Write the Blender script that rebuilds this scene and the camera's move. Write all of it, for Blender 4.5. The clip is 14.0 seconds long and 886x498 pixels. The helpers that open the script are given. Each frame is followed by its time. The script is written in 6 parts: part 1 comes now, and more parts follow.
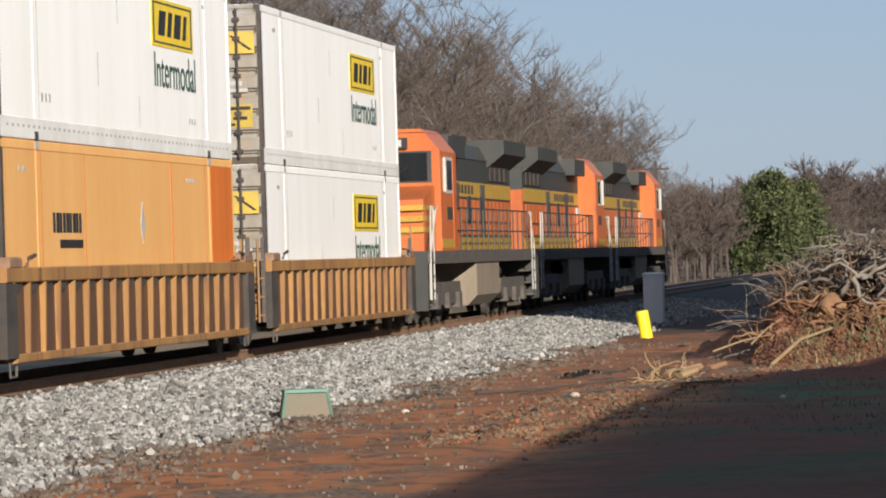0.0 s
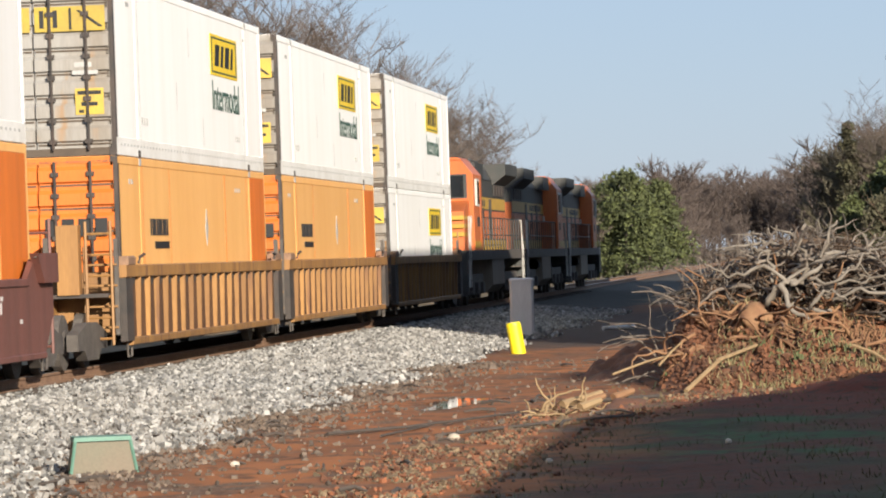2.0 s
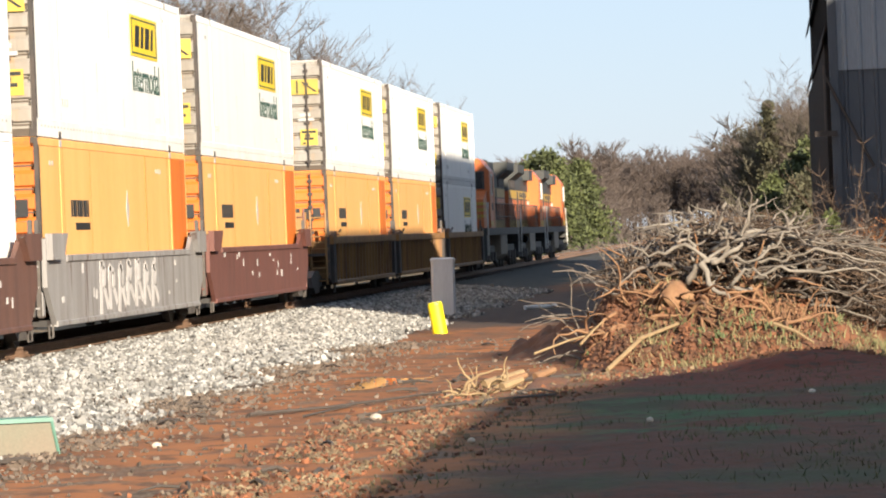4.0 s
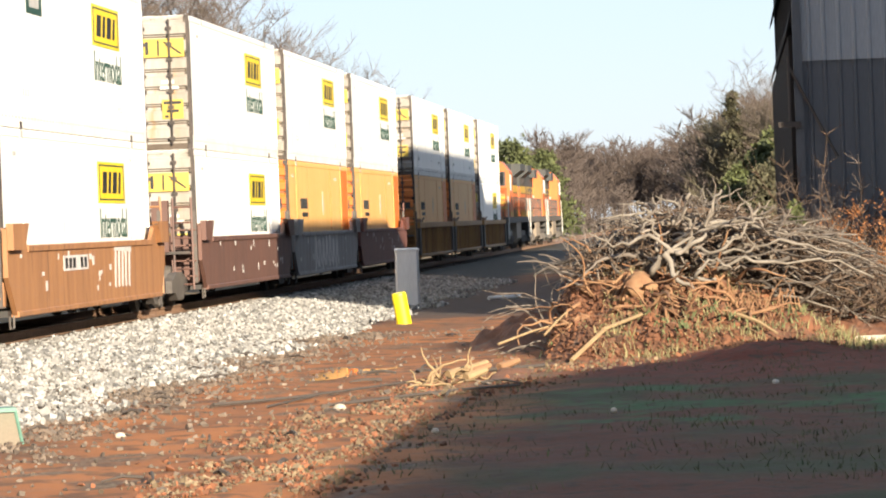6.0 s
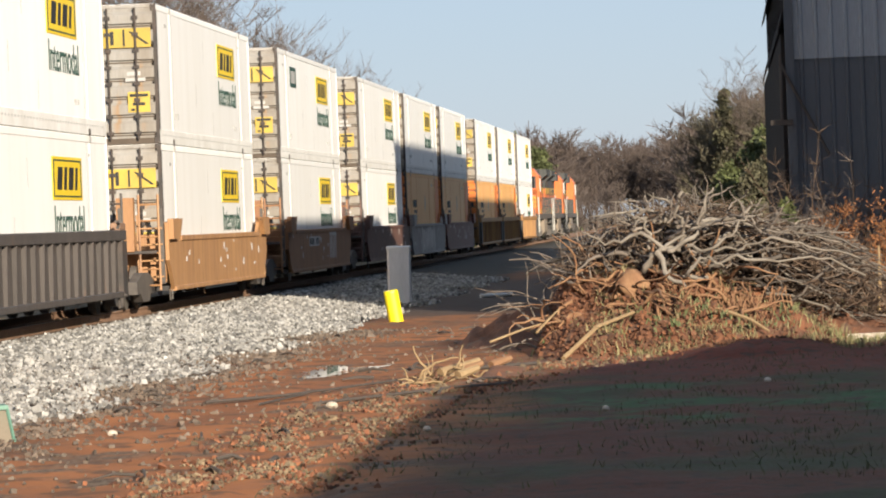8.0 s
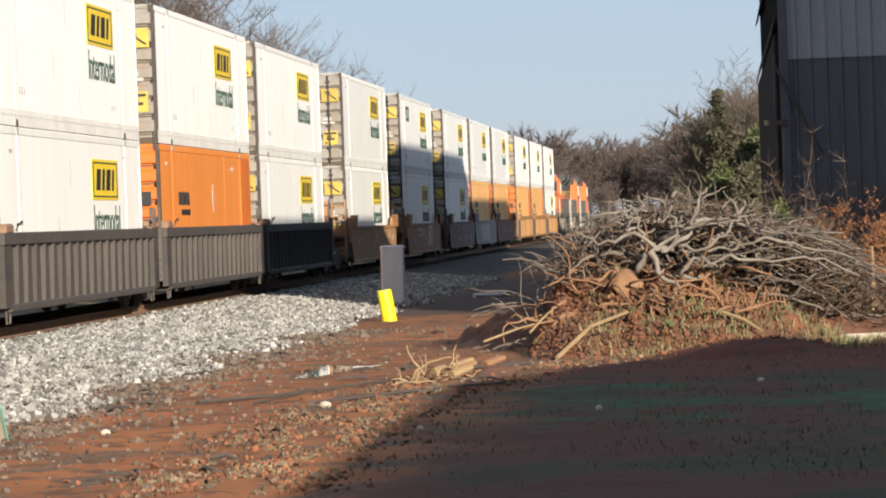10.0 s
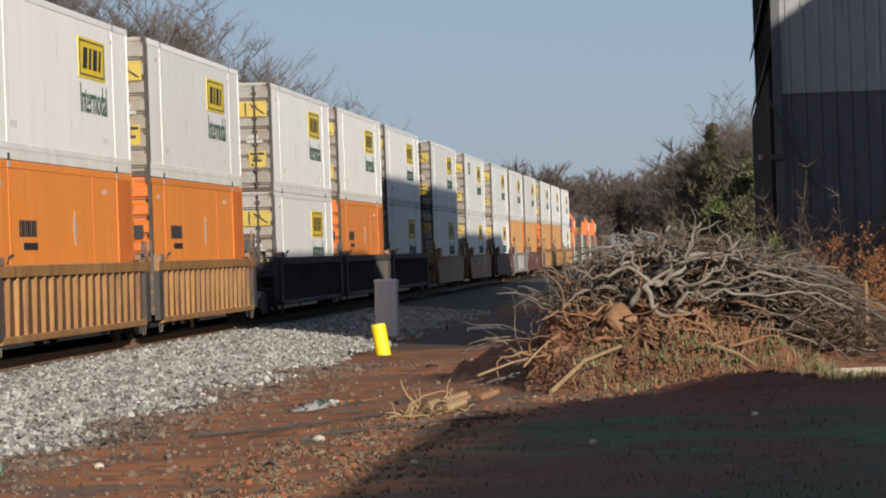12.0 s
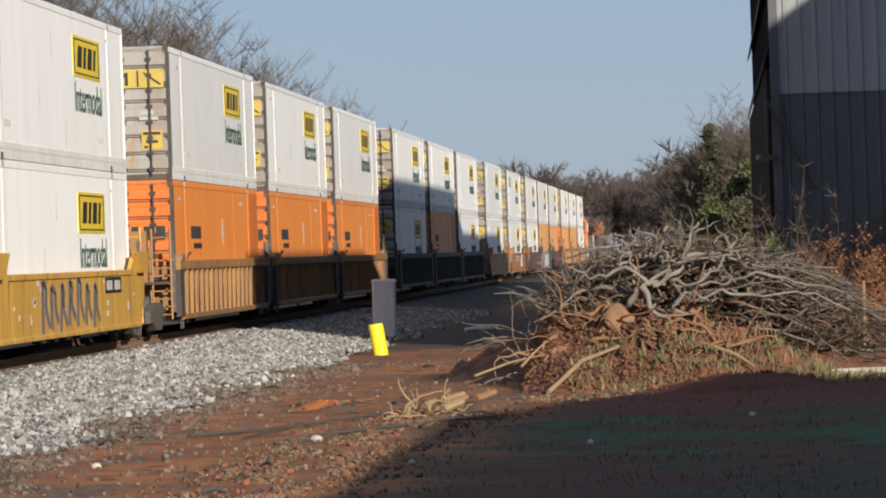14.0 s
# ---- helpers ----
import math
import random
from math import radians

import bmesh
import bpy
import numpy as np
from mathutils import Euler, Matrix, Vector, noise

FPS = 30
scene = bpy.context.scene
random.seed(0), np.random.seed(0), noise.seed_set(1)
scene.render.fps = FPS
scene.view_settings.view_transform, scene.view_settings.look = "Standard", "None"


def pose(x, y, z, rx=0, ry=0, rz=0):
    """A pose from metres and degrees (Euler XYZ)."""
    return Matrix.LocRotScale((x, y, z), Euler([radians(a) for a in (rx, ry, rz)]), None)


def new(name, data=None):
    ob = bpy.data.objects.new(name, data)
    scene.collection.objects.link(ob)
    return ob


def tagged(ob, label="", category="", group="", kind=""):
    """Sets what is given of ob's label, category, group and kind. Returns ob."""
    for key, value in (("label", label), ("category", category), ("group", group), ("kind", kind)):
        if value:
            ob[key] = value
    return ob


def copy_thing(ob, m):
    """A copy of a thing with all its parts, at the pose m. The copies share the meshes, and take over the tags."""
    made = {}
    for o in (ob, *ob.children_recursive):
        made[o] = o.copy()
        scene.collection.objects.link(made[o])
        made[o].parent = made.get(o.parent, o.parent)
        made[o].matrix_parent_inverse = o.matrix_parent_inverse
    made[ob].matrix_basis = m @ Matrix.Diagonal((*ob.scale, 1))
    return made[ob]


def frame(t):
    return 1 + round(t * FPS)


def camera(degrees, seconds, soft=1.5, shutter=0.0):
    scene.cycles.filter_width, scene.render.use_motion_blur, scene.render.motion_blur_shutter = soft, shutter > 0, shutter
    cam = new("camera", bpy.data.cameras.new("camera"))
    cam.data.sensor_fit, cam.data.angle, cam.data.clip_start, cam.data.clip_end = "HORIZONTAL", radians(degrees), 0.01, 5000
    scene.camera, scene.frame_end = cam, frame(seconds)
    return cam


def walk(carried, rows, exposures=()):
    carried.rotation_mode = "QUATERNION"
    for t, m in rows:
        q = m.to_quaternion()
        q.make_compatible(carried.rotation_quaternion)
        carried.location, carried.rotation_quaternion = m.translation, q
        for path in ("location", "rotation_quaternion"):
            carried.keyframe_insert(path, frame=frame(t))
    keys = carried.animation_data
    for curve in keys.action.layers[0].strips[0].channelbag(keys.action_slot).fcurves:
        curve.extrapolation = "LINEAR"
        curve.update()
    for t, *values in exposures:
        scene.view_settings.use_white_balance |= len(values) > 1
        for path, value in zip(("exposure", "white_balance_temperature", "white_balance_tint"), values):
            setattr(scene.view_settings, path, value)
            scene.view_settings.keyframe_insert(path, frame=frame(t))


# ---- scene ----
# ---------------------------------------------------------------- camera
cam = camera(12.592, 14.0, soft=2.0)
EYE = 1.45
PATH = [
    (0.0, pose(1.75, -12.4, EYE + 0.02, 90.114, 1.723, 8.051)),
    (0.1, pose(1.34, -9.5, EYE, 90.14, 1.66, 7.93)),
    (0.2, pose(0.87, -6.1, EYE, 90.165, 1.58, 7.75)),
    (0.3, pose(0.40, -2.85, EYE, 90.18, 1.50, 7.55)),
    (0.4, pose(0.11, -0.8, EYE, 90.187, 1.46, 7.42)),
    (0.5, pose(0, 0, EYE, 90.189, 1.448, 7.353)),
    (1, pose(0, 0, EYE, 90.148, 1.477, 7.219)),
    (1.5, pose(0, 0, EYE, 90.047, 1.771, 6.565)),
    (2, pose(0, 0, EYE, 90.112, 1.998, 5.777)),
    (2.5, pose(0, 0, EYE, 90.120, 1.997, 5.569)),
    (3, pose(0, 0, EYE, 90.092, 1.987, 5.373)),
    (3.5, pose(0, 0, EYE, 89.921, 2.148, 4.969)),
    (6, pose(0, 0, EYE, 89.628, 2.204, 4.139)),
    (6.5, pose(0, 0, EYE, 89.617, 2.201, 4.051)),
    (7, pose(0, 0, EYE, 89.628, 2.133, 4.046)),
    (7.5, pose(0, 0, EYE, 89.596, 2.169, 4.038)),
    (10, pose(0, 0, EYE, 89.584, 2.091, 3.934)),
    (10.2, pose(0, 0, EYE, 89.60, 2.075, 3.92)),
    (10.3, pose(0, 0, EYE, 89.83, 2.055, 3.90)),
    (10.4, pose(0, 0, EYE, 90.00, 2.038, 3.88)),
    (10.5, pose(0, 0, EYE, 90.020, 2.031, 3.873)),
    (11, pose(0, 0, EYE, 90.017, 2.008, 3.896)),
    (11.5, pose(0, 0, EYE, 90.015, 2.043, 3.891)),
    (12, pose(0, 0, EYE, 90.065, 2.012, 3.849)),
    (12.5, pose(0, 0, EYE, 90.049, 2.080, 3.824)),
    (13, pose(0, 0, EYE, 89.998, 2.013, 3.848)),
    (13.5, pose(0, 0, EYE, 90.024, 2.063, 3.817)),
    (14, pose(0, 0, EYE, 90.065, 1.985, 3.814)),
]
EXPOSURE = [  # seconds, stops, white balance
    (0.0, 0.52, 6500, 10), (0.5, 0.55, 6500, 10), (0.8, 0.70, 6550, 10), (1.5, 0.82, 6650, 10), (3.0, 0.99, 6850, 10), (3.5, 1.13, 6950, 10), (5.8, 1.62, 7300, 10),
    (6.0, 1.5, 7300, 10), (6.5, 1.14, 7300, 10), (7.0, 1.03, 7150, 10), (7.7, 0.95, 7000, 10), (9.8, 0.9, 6850, 10), (10.0, 0.86, 6800, 10), (10.4, 0.34, 6650, 10),
    (12.0, 0.30, 6550, 10), (12.5, 0.30, 6500, 10), (13.0, 0.57, 6500, 10), (13.5, 0.48, 6500, 10), (14.0, 0.41, 6500, 10)]
walk(cam, PATH, EXPOSURE)

# ---------------------------------------------------------------- light
SUN_AZ, SUN_EL = 27.0, 17.0  # rays run ahead and to the left of the line, from low behind
ray_dir = Vector((-math.sin(radians(SUN_AZ)) * math.cos(radians(SUN_EL)), math.cos(radians(SUN_AZ)) * math.cos(radians(SUN_EL)), -math.sin(radians(SUN_EL))))
sun = new("sun", bpy.data.lights.new("sun", "SUN"))
sun.data.energy, sun.data.angle, sun.data.color = 5.0, radians(0.6), (1.0, 0.92, 0.80)
sun.rotation_mode = "QUATERNION"
sun.rotation_quaternion = ray_dir.to_track_quat("-Z", "Y")
world = bpy.data.worlds.new("world")
scene.world = world
world.use_nodes = True
wn = world.node_tree.nodes
sky = wn.new("ShaderNodeTexSky")
sky.sky_type, sky.sun_disc = "NISHITA", False
sky.sun_elevation = radians(SUN_EL)
sky.sun_rotation = math.atan2(-ray_dir.x, -ray_dir.y)
sky.air_density, sky.dust_density, sky.ozone_density = 1.0, 0.2, 3.0
tint = wn.new("ShaderNodeMixRGB")
tint.blend_type = "MULTIPLY"
tint.inputs["Fac"].default_value = 1.0
tint.inputs["Color2"].default_value = (0.98, 0.97, 1.12, 1)
world.node_tree.links.new(sky.outputs[0], tint.inputs["Color1"])
haze = wn.new("ShaderNodeMixRGB")  # thin even winter haze over the clear sky
haze.inputs["Fac"].default_value = 0.78
haze.inputs["Color2"].default_value = (2.4, 3.2, 4.5, 1)
world.node_tree.links.new(tint.outputs[0], haze.inputs["Color1"])
world.node_tree.links.new(haze.outputs[0], wn["Background"].inputs[0])
wn["Background"].inputs[1].default_value = 0.084

# ---------------------------------------------------------------- mesh tools


class Shape:
    """Collects faces for one mesh."""

    def __init__(self):
        self.v, self.f = [], []

    def quad(self, a, b, c, d):
        n = len(self.v)
        self.v += [a, b, c, d]
        self.f.append((n, n + 1, n + 2, n + 3))
        return self

    def box(self, x0, x1, y0, y1, z0, z1):
        n = len(self.v)
        self.v += [(x, y, z) for z in (z0, z1) for y in (y0, y1) for x in (x0, x1)]
        self.f += [tuple(n + i for i in q) for q in ((0, 2, 3, 1), (4, 5, 7, 6), (0, 1, 5, 4), (2, 6, 7, 3), (0, 4, 6, 2), (1, 3, 7, 5))]
        return self

    def cbox(self, x0, x1, y0, y1, z0, z1, c=0.02):
        """A box with its long edges along y chamfered."""
        pts = [(x0 + c, z0), (x1 - c, z0), (x1, z0 + c), (x1, z1 - c), (x1 - c, z1), (x0 + c, z1), (x0, z1 - c), (x0, z0 + c)]
        return self.prism_y(pts, y0, y1)

    def prism_y(self, pts, y0, y1):
        n, k = len(self.v), len(pts)
        self.v += [(x, y0, z) for x, z in pts] + [(x, y1, z) for x, z in pts]
        self.f += [(n + i, n + (i + 1) % k, n + k + (i + 1) % k, n + k + i) for i in range(k)]
        self.f += [tuple(n + k - 1 - i for i in range(k)), tuple(n + k + i for i in range(k))]
        return self

    def prism_x(self, pts, x0, x1):
        n, k = len(self.v), len(pts)
        self.v += [(x0, y, z) for y, z in pts] + [(x1, y, z) for y, z in pts]
        self.f += [(n + i, n + (i + 1) % k, n + k + (i + 1) % k, n + k + i) for i in range(k)]
        self.f += [tuple(n + k - 1 - i for i in range(k)), tuple(n + k + i for i in range(k))]
        return self

    def tube(self, path, radii, sides=6, caps=True):
        n = len(self.v)
        path = [Vector(p) for p in path]
        if not hasattr(radii, "__len__"):
            radii = [radii] * len(path)
        for i, p in enumerate(path):
            d = (path[min(i + 1, len(path) - 1)] - path[max(i - 1, 0)])
            d = d.normalized() if d.length > 1e-9 else Vector((0, 0, 1))
            a = d.cross(Vector((0.3, 0.1, 0.95)))
            if a.length < 0.05:
                a = d.cross(Vector((1, 0, 0)))
            a.normalize()
            b = d.cross(a)
            for s in range(sides):
                w = 2 * math.pi * s / sides
                self.v.append(tuple(p + (a * math.cos(w) + b * math.sin(w)) * radii[i]))
        for i in range(len(path) - 1):
            for s in range(sides):
                q = n + i * sides
                self.f.append((q + s, q + (s + 1) % sides, q + sides + (s + 1) % sides, q + sides + s))
        if caps:
            self.f.append(tuple(n + sides - 1 - s for s in range(sides)))
            self.f.append(tuple(n + (len(path) - 1) * sides + s for s in range(sides)))
        return self

    def turned(self, cx, cy, profile, sides=20):
        """A body of revolution round a vertical line: profile is (radius, z) from the bottom up."""
        n = len(self.v)
        for r, z in profile:
            self.v += [(cx + r * math.cos(2 * math.pi * s / sides), cy + r * math.sin(2 * math.pi * s / sides), z) for s in range(sides)]
        for i in range(len(profile) - 1):
            for s in range(sides):
                q = n + i * sides
                self.f.append((q + s, q + (s + 1) % sides, q + sides + (s + 1) % sides, q + sides + s))
        self.f.append(tuple(n + sides - 1 - s for s in range(sides)))
        self.f.append(tuple(n + (len(profile) - 1) * sides + s for s in range(sides)))
        return self

    def axle(self, x0, x1, y, z, r, sides=18):
        pts = [(y + r * math.cos(2 * math.pi * s / sides), z + r * math.sin(2 * math.pi * s / sides)) for s in range(sides)]
        return self.prism_x(pts, x0, x1)

    def mesh(self, name, material, smooth=False):
        me = bpy.data.meshes.new(name)
        me.from_pydata(self.v, [], self.f)
        me.materials.append(material)
        if smooth:
            me.polygons.foreach_set("use_smooth", [True] * len(me.polygons))
        me.update()
        return me


def part(name, shape, material, parent, label="", smooth=False):
    """Links a shape (or a ready mesh) as one object under a thing or a part."""
    me = shape.mesh(name, material, smooth) if isinstance(shape, Shape) else shape
    ob = new(name, me)
    ob.parent = parent
    return tagged(ob, label)


def thing(name, label, category, group="", kind="", at=None):
    ob = new(name)
    ob.empty_display_size = 0.3
    if at is not None:
        ob.matrix_basis = at
    return tagged(ob, label, category, group, kind)


# ---------------------------------------------------------------- materials


def material(name, color, rough=0.6, metal=0.0, second=None, spread=0.5, scale=3.0, fine=40.0, bump=0.15, stretch=(1, 1, 1), vary=0.0, stain=None, stain_at=0.62, spec=0.5, island=0.0, distance=0.02):
    m = bpy.data.materials.new(name)
    m.use_nodes = True
    t = m.node_tree
    n, link = t.nodes, t.links.new
    bsdf = n["Principled BSDF"]
    coord, mapping = n.new("ShaderNodeTexCoord"), n.new("ShaderNodeMapping")
    mapping.inputs["Scale"].default_value = stretch
    link(coord.outputs["Object"], mapping.inputs["Vector"])
    big, small = n.new("ShaderNodeTexNoise"), n.new("ShaderNodeTexNoise")
    big.inputs["Scale"].default_value, big.inputs["Detail"].default_value = scale, 6
    small.inputs["Scale"].default_value, small.inputs["Detail"].default_value = fine, 3
    for q in (big, small):
        link(mapping.outputs[0], q.inputs["Vector"])
    second = second or tuple(c * 0.72 for c in color)
    ramp = n.new("ShaderNodeValToRGB")
    ramp.color_ramp.elements[0].position, ramp.color_ramp.elements[1].position = 0.5 - spread * 0.4, 0.5 + spread * 0.4
    ramp.color_ramp.elements[0].color, ramp.color_ramp.elements[1].color = (*color, 1), (*second, 1)
    link(big.outputs["Fac"], ramp.inputs["Fac"])
    last = ramp.outputs["Color"]
    grain = n.new("ShaderNodeMixRGB")
    grain.blend_type = "OVERLAY"
    grain.inputs["Fac"].default_value = 0.22
    link(last, grain.inputs["Color1"])
    link(small.outputs["Fac"], grain.inputs["Color2"])
    last = grain.outputs["Color"]
    if stain:
        spot = n.new("ShaderNodeTexNoise")
        spot.inputs["Scale"].default_value, spot.inputs["Detail"].default_value = scale * 2.3, 8
        link(mapping.outputs[0], spot.inputs["Vector"])
        cut = n.new("ShaderNodeMapRange")
        cut.inputs["From Min"].default_value, cut.inputs["From Max"].default_value = stain_at, stain_at + 0.1
        link(spot.outputs["Fac"], cut.inputs["Value"])
        over = n.new("ShaderNodeMixRGB")
        over.inputs["Color2"].default_value = (*stain, 1)
        link(cut.outputs[0], over.inputs["Fac"])
        link(last, over.inputs["Color1"])
        last = over.outputs["Color"]
    if vary or island:
        hsv, info = n.new("ShaderNodeHueSaturation"), n.new("ShaderNodeNewGeometry" if island else "ShaderNodeObjectInfo")
        rng = n.new("ShaderNodeMapRange")
        amount = island or vary
        rng.inputs["To Min"].default_value, rng.inputs["To Max"].default_value = 1 - amount, 1 + amount
        link(info.outputs["Random Per Island" if island else "Random"], rng.inputs["Value"])
        link(rng.outputs[0], hsv.inputs["Value"])
        link(last, hsv.inputs["Color"])
        last = hsv.outputs["Color"]
    link(last, bsdf.inputs["Base Color"])
    bsdf.inputs["Roughness"].default_value, bsdf.inputs["Metallic"].default_value = rough, metal
    bsdf.inputs["Specular IOR Level"].default_value = spec
    if bump:
        b = n.new("ShaderNodeBump")
        b.inputs["Strength"].default_value, b.inputs["Distance"].default_value = bump, distance
        link(small.outputs["Fac"], b.inputs["Height"])
        link(b.outputs[0], bsdf.inputs["Normal"])
    return m


STREAK = (1, 1.6, 0.12)  # rain streaks run down
M_WHITE = material("white_container_paint", (0.90, 0.89, 0.865), 0.42, second=(0.82, 0.80, 0.76), scale=1.2, stretch=STREAK, bump=0.05, vary=0.12)
# Dirty white, plus darkening that dims the sunlight on the rear ends.
M_DOOR = material("dirty_shaded_door_paint", (0.34, 0.335, 0.32), 0.6, second=(0.23, 0.20, 0.165), scale=1.5, stretch=STREAK, bump=0.1, stain=(0.30, 0.20, 0.12), vary=0.12)
M_RAIL_GREY = material("greyed_white_side_rail", (0.76, 0.75, 0.72), 0.6, second=(0.62, 0.60, 0.56), scale=2, bump=0.1)
M_ORANGE = material("orange_container_paint", (0.80, 0.27, 0.045), 0.45, second=(0.70, 0.22, 0.04), scale=1.2, stretch=STREAK, bump=0.06, vary=0.08)
# Paler copy of the orange: overexposed glare put into the colour.
M_ORANGE_GLARE = material("glare_orange_container_paint", (0.80, 0.44, 0.155), 0.5, second=(0.72, 0.37, 0.12), scale=1.2, stretch=STREAK, bump=0.06, vary=0.06)
M_LIMB = material("weathered_limb_wood", (0.173, 0.144, 0.119), 0.85, second=(0.079, 0.061, 0.047), scale=4, bump=0.5, distance=0.01, vary=0.5)
M_ORANGE_DEEP = material("deep_orange_paint", (0.66, 0.17, 0.025), 0.5, second=(0.5, 0.13, 0.02), scale=1.5, stretch=STREAK, bump=0.06)
M_YELLOWDIRTY = material("dirty_yellow_placard", (0.50, 0.36, 0.05), 0.5, second=(0.38, 0.27, 0.06), scale=3, bump=0.0, vary=0.15)
M_YELLOW = material("yellow_decal", (0.85, 0.60, 0.03), 0.45, second=(0.75, 0.52, 0.03), bump=0.0)
M_GREEN_INK = material("dark_green_lettering", (0.02, 0.07, 0.05), 0.5, bump=0.0)
M_BLACK = material("black_marking", (0.02, 0.02, 0.02), 0.55, bump=0.0)
M_DARK = material("grimy_black_steel", (0.03, 0.028, 0.026), 0.65, second=(0.07, 0.05, 0.04), scale=3, bump=0.3)
M_SEAM = material("grey_seam", (0.45, 0.44, 0.42), 0.6, bump=0.0)
M_TAN = material("faded_yellow_well_paint", (0.36, 0.185, 0.055), 0.6, second=(0.20, 0.098, 0.036), scale=1.6, stretch=STREAK, bump=0.15, stain=(0.16, 0.075, 0.035), stain_at=0.58, vary=0.12)
# Tan well paint darkened for the shade between ribs, with rust streaks.
M_RIBSHADE = material("shaded_rust_streaked_plate", (0.125, 0.055, 0.022), 0.7, second=(0.065, 0.030, 0.016), scale=1.6, stretch=STREAK, bump=0.15, stain=(0.06, 0.03, 0.018), stain_at=0.56)
M_YELLOWWELL = material("yellow_well_paint", (0.62, 0.36, 0.06), 0.55, second=(0.45, 0.24, 0.05), scale=1.6, stretch=STREAK, bump=0.12, stain=(0.18, 0.08, 0.035), stain_at=0.62)
M_TANWELL = material("dull_tan_well_paint", (0.42, 0.23, 0.10), 0.6, second=(0.29, 0.145, 0.065), scale=1.4, stretch=STREAK, bump=0.15, stain=(0.14, 0.07, 0.035), stain_at=0.6)
M_DIRTSHADE = material("rust_dirt_and_shadow_line", (0.10, 0.075, 0.055), 0.8, bump=0.1)
M_ORANGEWELL = material("rusty_orange_well_paint", (0.36, 0.17, 0.072), 0.6, second=(0.23, 0.105, 0.048), scale=1.4, stretch=STREAK, bump=0.15, stain=(0.13, 0.06, 0.03), stain_at=0.6)
M_REDWELL = material("oxide_red_well_paint", (0.17, 0.065, 0.05), 0.6, second=(0.11, 0.045, 0.035), scale=1.4, stretch=STREAK, bump=0.15, stain=(0.06, 0.03, 0.025), stain_at=0.6)
M_BROWNWELL = material("dark_brown_well_paint", (0.15, 0.07, 0.05), 0.6, second=(0.09, 0.045, 0.035), scale=1.4, stretch=STREAK, bump=0.15, stain=(0.05, 0.03, 0.025), stain_at=0.6)
M_GREYWELL = material("pale_grey_well_paint", (0.30, 0.29, 0.28), 0.6, second=(0.20, 0.18, 0.17), scale=1.4, stretch=STREAK, bump=0.15, stain=(0.10, 0.06, 0.05), stain_at=0.58)
M_DARKWELL = material("weathered_dark_well_paint", (0.075, 0.062, 0.055), 0.65, second=(0.045, 0.038, 0.034), scale=1.4, stretch=STREAK, bump=0.2, stain=(0.12, 0.06, 0.035), stain_at=0.64)
M_SPRAY = material("pale_graffiti_paint", (0.62, 0.58, 0.55), 0.6, bump=0.05)
M_SPRAYDARK = material("grey_graffiti_paint", (0.16, 0.14, 0.14), 0.6, bump=0.05)
M_LOCO = material("orange_locomotive_paint", (0.56, 0.145, 0.035), 0.42, second=(0.40, 0.10, 0.028), scale=1.5, stretch=STREAK, bump=0.05, stain=(0.22, 0.06, 0.03), stain_at=0.68)
M_LOCOYEL = material("yellow_stripe_paint", (0.52, 0.31, 0.045), 0.45, bump=0.03)
M_LOCODARK = material("dark_green_roof_paint", (0.028, 0.034, 0.032), 0.6, second=(0.05, 0.045, 0.04), scale=2, bump=0.15)
M_TRUCK = material("dusty_grey_truck_steel", (0.11, 0.095, 0.08), 0.7, second=(0.06, 0.05, 0.045), scale=4, bump=0.3)
M_TANK = material("dusty_fuel_tank", (0.27, 0.215, 0.16), 0.7, second=(0.17, 0.135, 0.10), scale=2, stretch=STREAK, bump=0.2)
M_GLASS = material("dark_window_glass", (0.015, 0.018, 0.02), 0.08, bump=0.0)
M_HANDRAIL = material("white_handrail", (0.52, 0.50, 0.46), 0.5, bump=0.0)
M_RUST = material("rusty_rail_steel", (0.26, 0.155, 0.095), 0.7, second=(0.17, 0.095, 0.06), scale=5, bump=0.3)
M_RAILTOP = material("polished_rail_head", (0.45, 0.42, 0.40), 0.35, metal=0.8, bump=0.05)
M_TIE = material("weathered_sleeper_wood", (0.09, 0.065, 0.05), 0.85, second=(0.05, 0.04, 0.033), scale=3, stretch=(0.3, 1, 1), bump=0.5, vary=0.2)
M_STONE = material("pale_granite_ballast", (0.295, 0.287, 0.270), 0.8, second=(0.160, 0.153, 0.140), scale=3, bump=0.3, island=0.62)
M_STONEDIRTY = material("dirty_ballast", (0.141, 0.109, 0.083), 0.85, second=(0.083, 0.058, 0.042), scale=2, bump=0.3, island=0.45)
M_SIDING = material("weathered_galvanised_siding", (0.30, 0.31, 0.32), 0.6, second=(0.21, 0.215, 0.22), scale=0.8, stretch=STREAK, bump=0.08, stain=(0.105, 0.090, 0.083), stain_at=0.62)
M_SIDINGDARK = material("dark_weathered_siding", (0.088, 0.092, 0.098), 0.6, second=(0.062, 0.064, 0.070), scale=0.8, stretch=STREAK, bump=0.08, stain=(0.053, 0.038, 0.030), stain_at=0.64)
# Shade of the track-side wall, put into a near-black base colour.
M_SIDESHADE = material("shaded_side_black", (0.020, 0.018, 0.017), 0.85, second=(0.032, 0.028, 0.025), scale=2, stretch=STREAK, bump=0.2, spec=0.05)
M_OLDWOOD = material("dark_weathered_timber", (0.07, 0.055, 0.045), 0.85, scale=3, stretch=(3, 3, 0.4), bump=0.4)
M_BOXGREY = material("grey_utility_box_paint", (0.66, 0.65, 0.65), 0.6, second=(0.56, 0.55, 0.55), scale=2, stretch=STREAK, bump=0.08)
